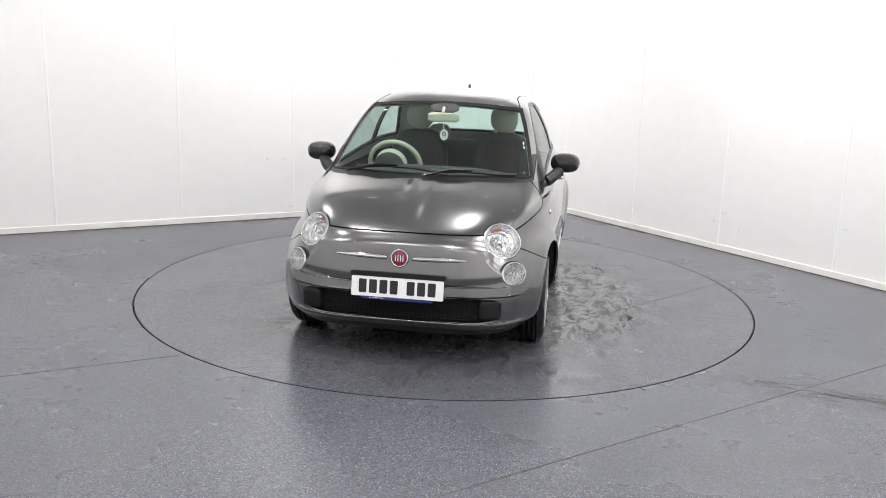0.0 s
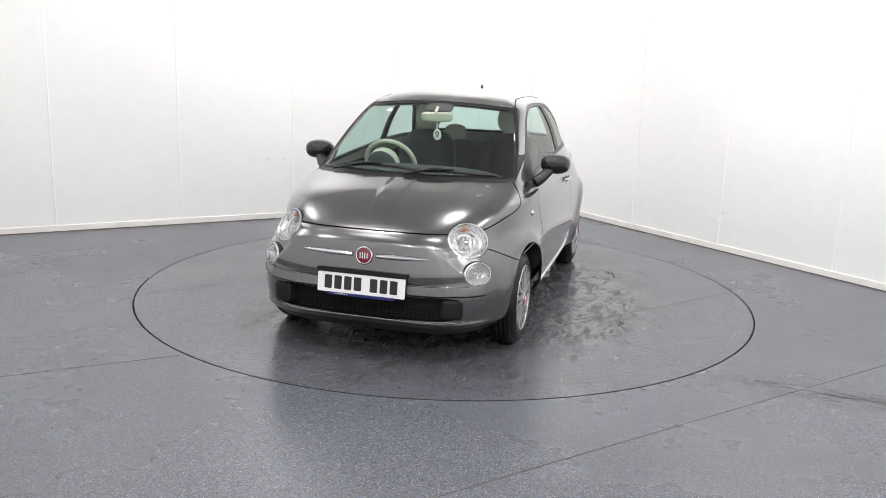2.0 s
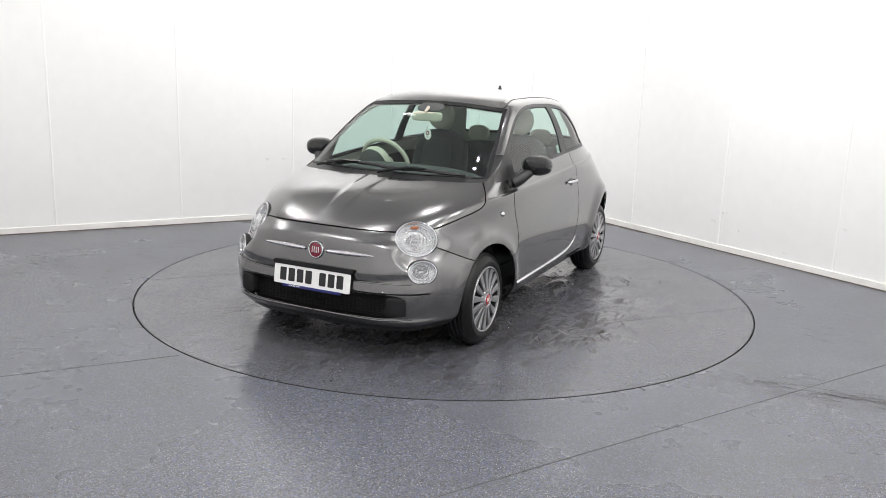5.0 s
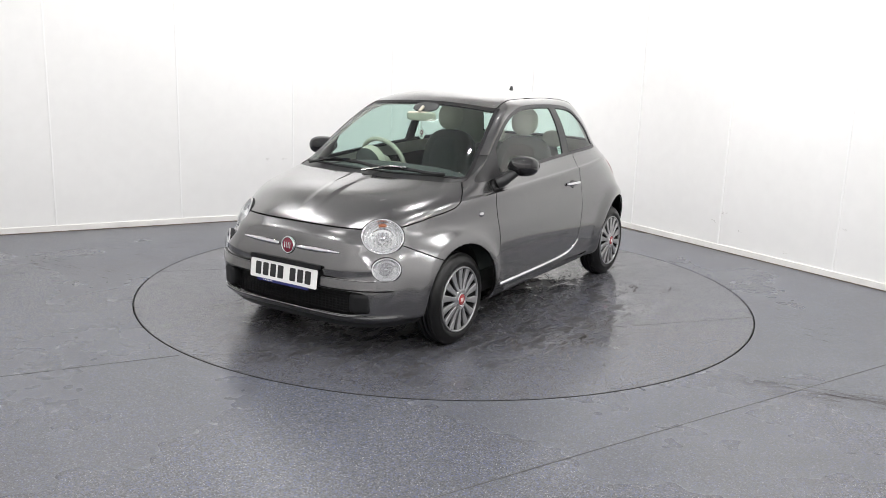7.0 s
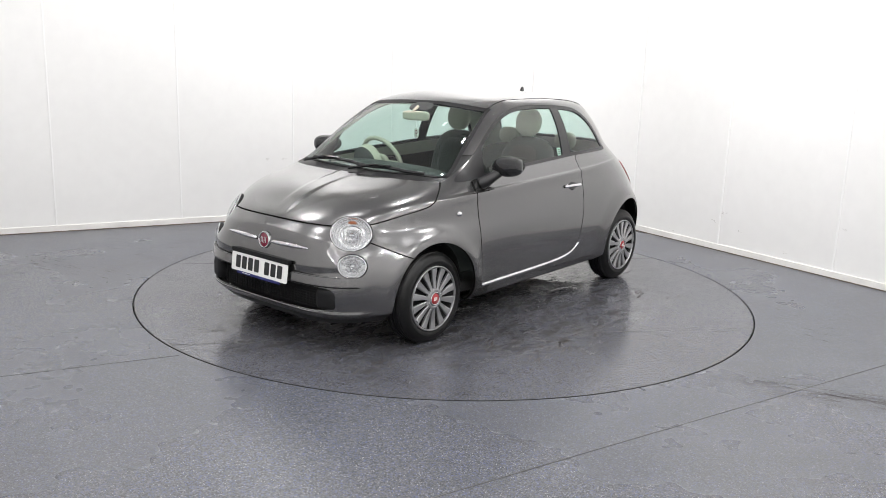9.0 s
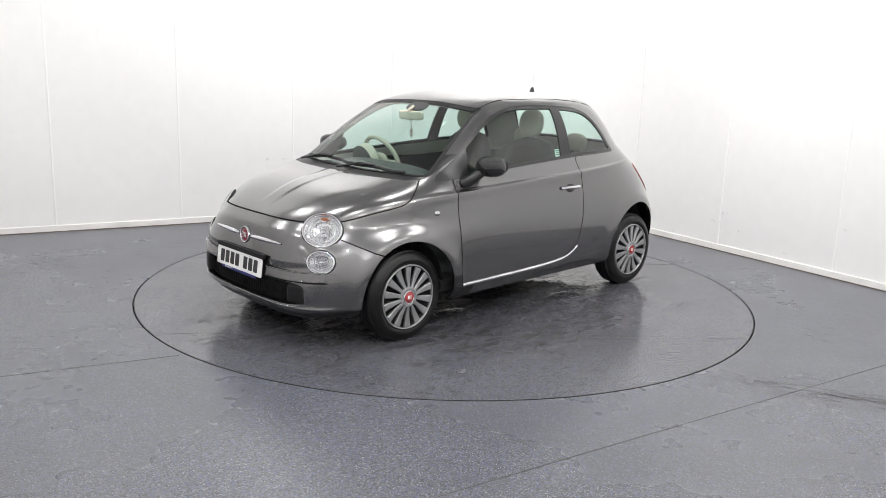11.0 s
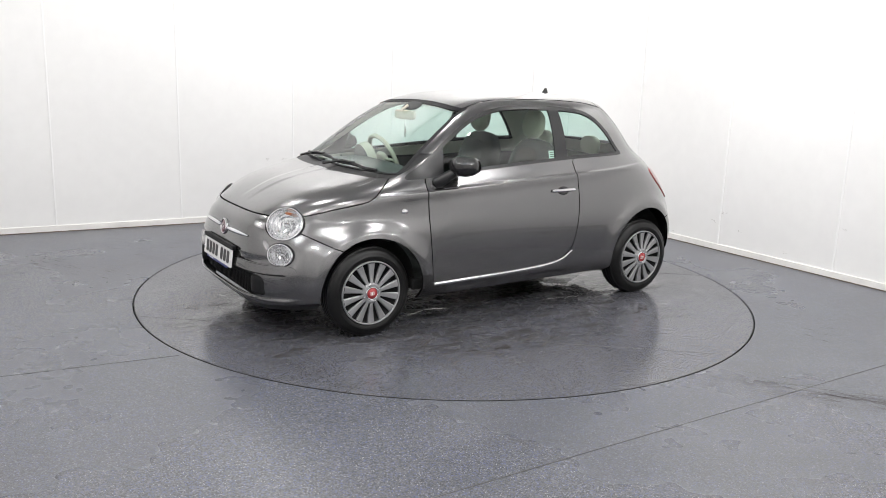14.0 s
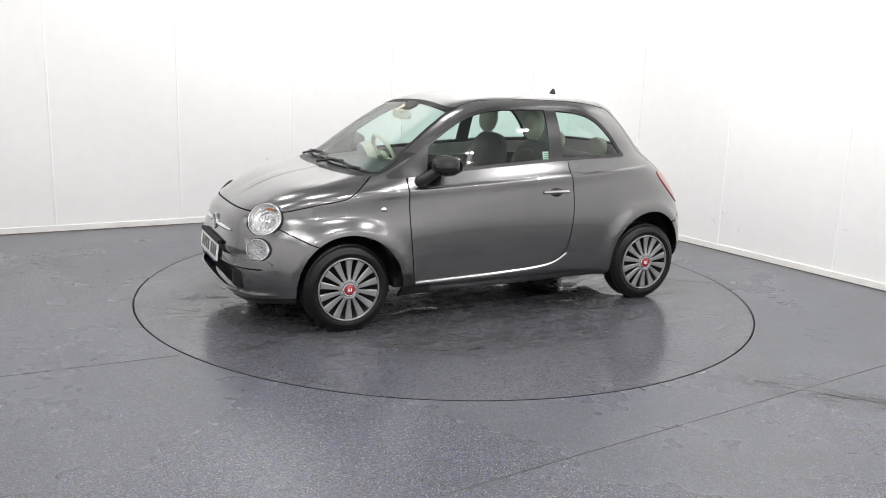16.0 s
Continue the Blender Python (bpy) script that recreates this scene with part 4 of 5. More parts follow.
    lower = clip(*S, lambda V: np.maximum.reduce([cav(V), V[:, 2] - 0.985, -f_screen(V) - 0.012, -f_dlo(V) - 0.02]))
    panel("inner_structure", lower, M_LINER, car, "dark inner body structure", 0, -0.016)
    return S


def skin_at(S, x=None, y=None, z=None):
    """The skin point nearest to the given coordinates, and its normal; without x, on the front of the car."""
    V = S[0]
    d = np.where(V[:, 0] > 1.25, 0.0, 9.0) if x is None else np.zeros(len(V))
    for k, v in enumerate((x, y, z)):
        if v is not None:
            d = d + (V[:, k] - v) ** 2
    i = int(np.argmin(d))
    return Vector(V[i, :3]), Vector(V[i, 3:]).normalized()


# ---- car parts ----
def rounded_rect_bm(w, h, d, r, n=6, m=None):
    """A plate in local xy with round corners, d thick along z."""
    bm = bmesh.new()
    ring = []
    for cx, cy, a0 in ((w / 2 - r, h / 2 - r, 0), (-w / 2 + r, h / 2 - r, 90), (-w / 2 + r, -h / 2 + r, 180), (w / 2 - r, -h / 2 + r, 270)):
        for k in range(n + 1):
            a = radians(a0 + 90 * k / n)
            ring.append((cx + r * math.cos(a), cy + r * math.sin(a)))
    top = [bm.verts.new((x, y, d / 2)) for x, y in ring]
    low = [bm.verts.new((x, y, -d / 2)) for x, y in ring]
    bm.faces.new(top)
    bm.faces.new(low[::-1])
    for k in range(len(ring)):
        j = (k + 1) % len(ring)
        bm.faces.new((low[k], low[j], top[j], top[k]))
    if m is not None:
        bmesh.ops.transform(bm, matrix=m, verts=bm.verts)
    bmesh.ops.recalc_face_normals(bm, faces=bm.faces)
    return bm


def flip_y(bm):
    bmesh.ops.scale(bm, vec=(1, -1, 1), verts=bm.verts)
    bmesh.ops.reverse_faces(bm, faces=bm.faces)
    return bm


def both_sides(make):
    """make(mirror) where mirror(bm) leaves a bmesh for the near side and flips it for the other."""
    make(lambda bm: bm)
    make(flip_y)


WHEEL_R, WHEEL_W = 0.281, 0.172
SPOKES = 14


def build_wheel(car, x, side):
    """Wheel with its axle along local y; outward is +y before the side is applied."""
    spin = Matrix.Rotation(radians(-90), 4, "X")
    out = spin if side > 0 else Matrix.Rotation(radians(90), 4, "X")
    wheel = new("wheel")
    wheel.parent = car
    wheel.matrix_basis = pose(x, side * 0.706, WHEEL_R - 0.004)
    h = WHEEL_W / 2
    R, r = WHEEL_R, 0.196
    prof = [(r - 0.01, -h + 0.02), (r + 0.01, -h + 0.004), (r + 0.035, -h - 0.004), (R - 0.030, -h + 0.004), (R - 0.010, -h + 0.018), (R, -h + 0.040)]
    for g in (-0.045, -0.015, 0.015, 0.045):
        prof += [(R, g - 0.005), (R - 0.007, g - 0.003), (R - 0.007, g + 0.003), (R, g + 0.005)]
    prof += [(R, h - 0.040), (R - 0.008, h - 0.022), (R - 0.020, h - 0.010), (R - 0.036, h - 0.001), (R - 0.046, h + 0.001), (R - 0.048, h + 0.003), (r + 0.032, h + 0.004), (r + 0.014, h + 0.001), (r + 0.004, h - 0.008), (r - 0.012, h - 0.02)]
    tyre = part("tyre", lathe_bm(prof, 72, out), M_RUBBER, wheel, "black treaded tyre", True)
    part("rim_back", lathe_bm([(r - 0.004, h - 0.004), (r - 0.012, h - 0.03), (r - 0.03, h - 0.055), (0.0, h - 0.055)], 56, out), M_LINER, wheel, "dark rim behind the trim", True)
    cover = part("rim_ring", lathe_bm([(r + 0.005, h - 0.010), (r + 0.005, h + 0.001), (r + 0.002, h + 0.004), (r - 0.003, h + 0.004), (r - 0.006, h + 0.000), (r - 0.006, h - 0.012)], 72, out), M_SILVER, wheel, "silver wheel trim ring", True)
    for k in range(SPOKES):
        a = 2 * math.pi * (k + 0.5) / SPOKES
        bm = bmesh.new()
        rows = []
        for q in range(5):
            f = q / 4
            rad = 0.056 + (r - 0.009 - 0.056) * f
            wid = 0.0090 + 0.0140 * f
            z = h + 0.004 - 0.007 * f - 0.004 * math.sin(math.pi * f)
            rows.append([bm.verts.new(v) for v in ((rad, -wid, z - 0.012), (rad, -wid, z), (rad, -wid * 0.75, z + 0.003), (rad, wid * 0.75, z + 0.003), (rad, wid, z), (rad, wid, z - 0.012))])
        for p, q in zip(rows, rows[1:]):
            for j in range(5):
                bm.faces.new((p[j], p[j + 1], q[j + 1], q[j]))
        bmesh.ops.transform(bm, matrix=out @ Matrix.Rotation(a, 4, "Z"), verts=bm.verts)
        bmesh.ops.recalc_face_normals(bm, faces=bm.faces)
        part("spoke", bm, M_SILVER, wheel)
    hub = part("hub", lathe_bm([(0.066, h - 0.012), (0.066, h + 0.002), (0.060, h + 0.007), (0.048, h + 0.009), (0.045, h + 0.006), (0.0, h + 0.006)], 40, out), M_SILVER, wheel, "silver wheel hub", True)
    part("hub_ring", lathe_bm([(0.043, h + 0.005), (0.043, h + 0.011), (0.039, h + 0.013), (0.034, h + 0.012), (0.034, h + 0.005)], 40, out), M_CHROME, hub, "bright ring", True)
    part("hub_badge", lathe_bm([(0.034, h + 0.006), (0.033, h + 0.011), (0.0, h + 0.012)], 32, out), M_HUBRED, hub, "red hub badge", True)
    for q in (-0.010, 0.0, 0.010):
        part("badge_bar", rounded_rect_bm(0.005, 0.022, 0.002, 0.001, 2, out @ Matrix.Translation((q, 0, h + 0.0125))), M_PAPER, hub, "pale plain bar")
    for k in range(4):
        a = 2 * math.pi * k / 4 + 0.4
        part("wheel_bolt", lathe_bm([(0.006, h), (0.006, h + 0.010), (0.0, h + 0.011)], 8, out @ Matrix.Translation((0.054 * math.cos(a), 0.054 * math.sin(a), 0))), M_CHROME, hub)
    return wheel


def build_lamp(car, at, normal, ra, rb, mirror, name, label, amber):
    """A round lamp: bright ring, reflector bowl, bulb, clear domed lens."""
    m = facing(at, normal) @ Matrix.Diagonal((1.0, rb / ra, 1, 1))
    lamp = new(name)
    lamp.parent = car
    tagged(lamp, label)
    R = ra
    part("bezel", mirror(lathe_bm([(R + 0.004, -0.035), (R + 0.004, -0.004), (R, 0.006), (R - 0.006, 0.009), (R - 0.009, 0.004), (R - 0.010, -0.004)], 56, m)), M_CHROME, lamp, "chrome ring", True)
    # black ring stands in for the dark gap between bezel and body
    part("gap_ring", mirror(lathe_bm([(R + 0.006, -0.02), (R + 0.006, -0.002), (R + 0.003, 0.001), (R + 0.003, -0.02)], 56, m)), M_SEAL, lamp, "thin black ring for the shaded gap round the lamp", True)
    bowl = [(R - 0.006, -0.002)]
    for k in range(1, 9):
        f = k / 8
        bowl.append(((R - 0.006) * math.cos(f * math.pi / 2 * 0.97), -0.002 - 0.058 * math.sin(f * math.pi / 2)))
        if k in (2, 4, 6):
            bowl.append((bowl[-1][0] - 0.004, bowl[-1][1] + 0.004))
    bowl.append((0.0, -0.061))
    part("reflector", mirror(lathe_bm(bowl, 28, m)), M_REFLECTOR, lamp, "bright faceted reflector")
    # vertical facets and inner bowl
    part("bulb_shield", mirror(lathe_bm([(0.0, -0.018), (0.016, -0.022), (0.020, -0.034), (0.018, -0.060)], 20, m)), M_CHROME, lamp, "bright bulb cap", True)
    part("inner_ring", mirror(lathe_bm([(R * 0.56, -0.030), (R * 0.60, -0.022), (R * 0.64, -0.030), (R * 0.62, -0.045)], 36, m)), M_REFLECTOR, lamp, "inner reflector ring", True)
    if amber:
        part("indicator_bulb", mirror(ball_bm(0.024, 0.010, 0.010, m @ Matrix.Translation((0.0, R * 0.70, -0.020)), 2.2, 16, 10)), M_AMBER, lamp, "amber indicator insert", True)
    for k in range(7):
        x = (k - 3) * R * 0.2
        hgt = math.sqrt(max(R * R * 0.72 - x * x, 0.0004))
        part("flute", mirror(tube_bm([m @ Vector((x, -hgt * 0.8 + hgt * 1.2 * q / 6, -0.030 - 0.02 * math.sin(math.pi * q / 6))) for q in range(7)], 0.003, 6)), M_REFLECTOR, lamp, "", True)
    part("lens", mirror(lathe_bm([(R - 0.010, 0.004), (R * 0.86, 0.012), (R * 0.6, 0.021), (R * 0.3, 0.026), (0.0, 0.027)], 48, m)), M_LENS, lamp, "clear domed lens", True)
    return lamp


def build_front(car, S):
    def lamps(mirror):
        build_lamp(car, Vector(HEAD_AT) + Vector(HEAD_N).normalized() * HEAD_OUT, HEAD_N, 0.120, 0.104, mirror, "headlight", "round headlight with chrome ring and amber insert", True)
        build_lamp(car, Vector(FOG_AT) + Vector(FOG_N).normalized() * FOG_OUT, FOG_N, 0.082, 0.067, mirror, "lower_lamp", "small round lower lamp", False)
    both_sides(lamps)
    # grille: dark box behind the mouth, mesh bars
    mouth = clip(*S, lambda V: f_grille(V) - 0.03)
    grille = panel("grille", mouth, M_LINER, car, "black lower grille", 0, -0.075)
    for z in (0.268, 0.284, 0.300, 0.316, 0.332, 0.348, 0.364, 0.380, 0.396):
        path = []
        for k in range(25):
            y = -0.53 + 1.06 * k / 24
            q, n = skin_at(S, y=abs(y), z=z)
            path.append(Vector((q.x - 0.045, y, z)))
        part("grille_bar", tube_bm(path, 0.0028, 5), M_SEAL, grille)
    for k in range(-20, 21):
        y = k * 0.026
        q, n = skin_at(S, y=abs(y), z=0.33)
        part("grille_bar", tube_bm([Vector((q.x - 0.047, y, 0.262)), Vector((q.x - 0.043, y + 0.006, 0.33)), Vector((q.x - 0.047, y, 0.40))], 0.0026, 5), M_SEAL, grille)
    def blocks(mirror):
        q, n = skin_at(S, y=0.515, z=0.335)
        bm = ball_bm(0.03, 0.062, 0.058, Matrix.Translation((q.x - 0.030, 0.508, 0.335)) @ Matrix.Rotation(radians(20), 4, "Z"), 6.0, 20, 14)
        part("bumper_block", mirror(bm), M_SEAL, grille, "black plastic insert in the grille end", True)
    both_sides(blocks)
    # number plate, its holder and plain bars for the characters
    pm = Matrix.Translation((1.838, 0.0, 0.443)) @ Matrix.Rotation(radians(90), 4, "Z") @ Matrix.Rotation(radians(90 - 6.5), 4, "X")
    plate = part("number_plate", rounded_rect_bm(0.52, 0.111, 0.006, 0.008, 5, pm), M_PLATE, car, "white number plate with dark characters")
    part("plate_holder", rounded_rect_bm(0.535, 0.026, 0.024, 0.008, 5, pm @ Matrix.Translation((0, 0.0705, -0.006))), M_SEAL, plate, "black plate holder")
    part("holder_strip", rounded_rect_bm(0.40, 0.016, 0.006, 0.004, 3, pm @ Matrix.Translation((0, -0.062, 0.0))), M_BLUE, plate, "dark blue holder strip")
    for k, x in enumerate((-0.06, -0.045, -0.03, -0.02, -0.005, 0.008)):
        part("holder_print", rounded_rect_bm(0.008, 0.005, 0.001, 0.001, 2, pm @ Matrix.Translation((x - 0.09, -0.062, 0.0038))), M_PAPER, plate)
    pitch = 0.059
    for k in range(7):
        x = -0.196 + pitch * k + (0.036 if k > 3 else 0.0)
        part("character_bar", rounded_rect_bm(0.044, 0.076, 0.0012, 0.006, 3, pm @ Matrix.Translation((x, 0.002, 0.0036))), M_INK, plate)
    for x in (-0.24, 0.24):
        part("plate_screw", lathe_bm([(0.006, 0.003), (0.005, 0.006), (0.0, 0.007)], 10, pm @ Matrix.Translation((x, -0.005, 0))), M_PAPER, plate)
    # badge and whiskers
    q, n = skin_at(S, y=0.0, z=0.605)
    n = Vector((1, 0, 0.10)).normalized()
    bmx = facing(q + n * 0.002, n)
    badge = part("badge", lathe_bm([(0.052, -0.004), (0.052, 0.006), (0.047, 0.011), (0.043, 0.010), (0.042, 0.004)], 44, bmx), M_CHROME, car, "round chrome-ringed badge", True)
    part("badge_face", lathe_bm([(0.043, 0.004), (0.030, 0.008), (0.0, 0.009)], 36, bmx), M_CRIMSON, badge, "dark red enamel face", True)
    for x in (-0.021, -0.007, 0.007, 0.021):
        part("badge_bar", rounded_rect_bm(0.005, 0.034, 0.003, 0.001, 2, bmx @ Matrix.Translation((x, 0, 0.0095))), M_CHROME, badge, "plain bright bar")
    def edges(mirror):
        # two paint edges catch glints; the black tube stands for the groove's shade
        for z, r, y0, y1, mat in ((0.461, 0.0040, 0.265, 0.66, M_PAINT), (0.412, 0.0035, 0.265, 0.66, M_PAINT), (0.404, 0.0040, 0.27, 0.67, M_SEAL)):
            path = []
            for k in range(30):
                y = y0 + (y1 - y0) * k / 29
                zz = z + 0.02 * (y - 0.3)
                s, nn = skin_at(S, y=y, z=zz)
                path.append(Vector((s.x, y, zz)) + nn * (0.012 if mat is M_PAINT else 0.0))
            part("moulding_line", mirror(tube_bm(path, r, 8)), mat, car, "fine line of the bumper moulding: paint edges, black for the shaded groove", True)
        path = []
        for k in range(40):
            y = 0.60 * k / 39
            s, nn = skin_at(S, y=y, z=0.2545)
            path.append(Vector((s.x + 0.002, y, 0.2545 + 0.012 * smooth(0.42, 0.6, y))))
        part("bumper_lip", mirror(tube_bm(path, lambda f: 0.0075 * (1 - 0.6 * f ** 4), 10)), M_PAINT, car, "rounded lip under the grille", True)
    both_sides(edges)
    def whisker(mirror):
        path = []
        for k in range(15):
            y = 0.072 + 0.30 * k / 14
            s, nn = skin_at(S, y=y, z=0.604)
            path.append(s + nn * 0.004)
        path = [Vector((q2.x, 0.072 + 0.30 * k / 14, 0.604 + 0.004 * math.sin(k / 14 * 2))) for k, q2 in enumerate(path)]
        part("chrome_whisker", mirror(tube_bm(path, lambda f: 0.003 + 0.0115 * math.sin(math.pi * (0.22 + 0.76 * f)) ** 0.8, 10)), M_CHROME, car, "chrome whisker beside the badge", True)
    both_sides(whisker)


HEAD_OUT, FOG_OUT = -0.015, -0.006


def build_sides(car, S):
    def side(mirror):
        # mirror
        m = Matrix.Translation((0.535, 0.846, 1.036)) @ Matrix.Rotation(radians(-6), 4, "Z")
        shell = ball_bm(0.088, 0.096, 0.064, m, 2.5, 36, 20)
        for v in shell.verts:
            if v.co.x < 0.475:
                v.co.x = 0.475 - (0.475 - v.co.x) * 0.12
        mir = part("door_mirror", mirror(shell), M_GLOSSBLACK, car, "black door mirror on a stalk", True)
        part("mirror_glass", mirror(lathe_bm([(0.0, 0.0), (0.050, 0.0), (0.056, 0.003)], 32, Matrix.Translation((0.462, 0.846, 1.036)) @ Matrix.Rotation(radians(-90), 4, "Y") @ Matrix.Diagonal((0.9, 1.4, 1, 1)))), M_MIRROR, mir, "mirror glass")
        arm = [Vector(v) for v in ((0.655, 0.735, 0.925), (0.640, 0.765, 0.945), (0.610, 0.795, 0.975), (0.575, 0.825, 1.005))]
        part("mirror_stalk", mirror(tube_bm(spline(arm, 12), lambda f: 0.050 - 0.016 * f, 12, False, 0.8)), M_BLACK, mir, "black mirror stalk", True)
        part("mirror_seam", mirror(lathe_bm([(0.0905, -0.001), (0.0915, 0.0), (0.0905, 0.001)], 40, Matrix.Translation((0.535, 0.846, 1.036)) @ Matrix.Diagonal((1.0, 1.10, 1, 1)))), M_GLOSSBLACK, mir, "fine bright seam", True)
        # handle
        q, n = skin_at(S, x=-0.335, y=0.8, z=0.826)
        hm = facing(q, n)
        # black dome on the skin stands in for the recess's shade
        part("handle_recess_shade", mirror(ball_bm(0.052, 0.030, 0.006, hm @ Matrix.Translation((0.0, 0.0, -0.001)), 2.0, 24, 12)), M_GLOSSBLACK, car, "black oval patch for the shaded recess behind the handle", True)
        path = [hm @ Vector((x, 0.002, z)) for x, z in ((-0.098, 0.004), (-0.088, 0.016), (-0.05, 0.026), (0.0, 0.029), (0.05, 0.026), (0.088, 0.016), (0.098, 0.004))]
        part("door_handle", mirror(tube_bm(spline(path, 22), 0.0115, 10, False, 0.75, n)), M_CHROME, car, "chrome bar door handle", True)
        # side repeater
        q, n = skin_at(S, x=0.930, y=0.8, z=0.770)
        im = facing(q, n)
        part("side_repeater", mirror(lathe_bm([(0.021, -0.003), (0.021, 0.003), (0.017, 0.007), (0.0, 0.010)], 24, im @ Matrix.Diagonal((1.0, 0.8, 1, 1)))), M_SATIN, car, "clear oval side repeater", True)
        # aluminium strip stands in for the reflection on the door's turned-under foot
        pts = [(0.712, 0.286), (0.45, 0.293), (0.10, 0.303), (-0.18, 0.318), (-0.33, 0.347), (-0.425, 0.405)]
        path = []
        for v in spline([(a, 0, b) for a, b in pts], 40):
            s, nn = skin_at(S, x=v.x, z=v.z, y=0.8)
            path.append(Vector((v.x, s.y + 0.0015, v.z)))
        part("door_foot_glint", mirror(tube_bm(path, lambda f: 0.011 * (1 - 0.55 * f ** 3), 8, False, 1.2)), M_SATIN, car, "bright strip standing in for the reflection along the door's foot", True)
        # roof moulding
        path = []
        for k in range(26):
            x = 0.40 - 1.28 * k / 25
            y = float(np.interp(x, [-0.95, -0.6, -0.28, 0.1, 0.3, 0.42], [0.475, 0.468, 0.455, 0.468, 0.505, 0.51]))
            V = S[0]
            ok = V[:, 2] > 1.3
            i = np.argmin(np.where(ok, (V[:, 0] - x) ** 2 + (V[:, 1] - y) ** 2, 9))
            path.append(Vector((x, y, V[i, 2] - 0.0015)))
        part("roof_moulding", mirror(tube_bm(path, 0.005, 6, False, 0.6)), M_SEAL, car, "black roof moulding", True)
        # wheel housings
        for (cx, cz), r, reach in ((ARCH_F, ARCH_FR, 0.715), (ARCH_R, ARCH_RR, 0.66)):
            wm = Matrix.Translation((cx, 0.0, cz)) @ Matrix.Rotation(radians(-90), 4, "X")
            part("wheel_housing", mirror(lathe_bm([(r + 0.004, reach), (r + 0.004, 0.50), (0.12, 0.47), (0.0, 0.47)], 40, wm, (174, 366))), M_LINER, car, "black wheel housing", True)
    both_sides(side)
    # floor pan, exhaust silencer
    part("floor_pan", box_bm(2.45, 1.10, 0.03, (0.20, 0, 0.285), 0.01), M_LINER, car, "black underbody")
    for y in (0.66, -0.66):
        part("sill_beam", box_bm(1.62, 0.16, 0.07, (0.02, y, 0.278), 0.012), M_LINER, car, "black sill beam")
    part("engine_tray", box_bm(0.62, 0.94, 0.04, (1.40, 0, 0.215), 0.015), M_LINER, car, "black tray under the engine")
    part("exhaust_pipe", tube_bm(spline([(0.9, 0.10, 0.235), (0.2, 0.12, 0.245), (-0.6, 0.05, 0.245), (-1.2, -0.25, 0.26)], 24), 0.024, 10), M_LINER, car, "dark exhaust pipe", True)
    part("rear_valance", box_bm(0.30, 1.0, 0.08, (-1.42, 0, 0.385), 0.03), M_LINER, car)
    # aerial
    V = S[0]
    i = np.argmin((V[:, 0] + 0.765) ** 2 + V[:, 1] ** 2 + np.where(V[:, 2] > 1.3, 0, 9))
    q = Vector(V[i, :3])
    bm = bmesh.new()
    base = [bm.verts.new((q.x + a, b, q.z - 0.003)) for a, b in ((0.030, 0.0), (0.01, 0.014), (-0.028, 0.012), (-0.032, 0.0), (-0.028, -0.012), (0.01, -0.014))]
    topv = [bm.verts.new((q.x - 0.010 + a * 0.3, b * 0.4, q.z + 0.038)) for a, b in ((0.030, 0.0), (0.01, 0.014), (-0.028, 0.012), (-0.032, 0.0), (-0.028, -0.012), (0.01, -0.014))]
    bm.faces.new(topv)
    for k in range(6):
        bm.faces.new((base[k], base[(k + 1) % 6], topv[(k + 1) % 6], topv[k]))
    bmesh.ops.recalc_face_normals(bm, faces=bm.faces)
    part("aerial", bm, M_BLACK, car, "short black roof aerial")
    # wipers
    V = S[0]
    def on_screen(y, f):
        """A place on the windscreen at y, f of the way up."""
        z = 0.965 + 0.40 * f
        ok = (V[:, 0] > 0.3) & (V[:, 2] > 0.94)
        i = np.argmin(np.where(ok, (V[:, 1] - abs(y)) ** 2 + (V[:, 2] - z) ** 2, 9))
        return Vector((V[i, 0], y, V[i, 2])), Vector((V[i, 3], math.copysign(V[i, 4], y), V[i, 5]))
    for y0, y1, f1 in ((0.02, 0.55, 0.030), (-0.46, 0.06, 0.060)):
        wiper = new("wiper")
        wiper.parent = car
        tagged(wiper, "black windscreen wiper parked at the foot of the glass")
        pts = []
        for k in range(9):
            y = y0 + (y1 - y0) * k / 8
            s, nn = on_screen(y, 0.02 + f1 * (1 - abs(k / 8 - 0.4)))
            pts.append(s + nn * 0.018)
        part("wiper_blade", tube_bm(pts, 0.008, 6, False, 1.5), M_BLACK, wiper)
        s, nn = on_screen(y0 - 0.04 if y0 > 0 else y0 - 0.06, 0.0)
        mid = (pts[0] + pts[4]) / 2
        part("wiper_arm", tube_bm([s + nn * 0.012, mid + Vector((0.01, 0, 0.012)), pts[4] + Vector((0, 0, 0.010))], 0.009, 6), M_GLOSSBLACK, wiper)


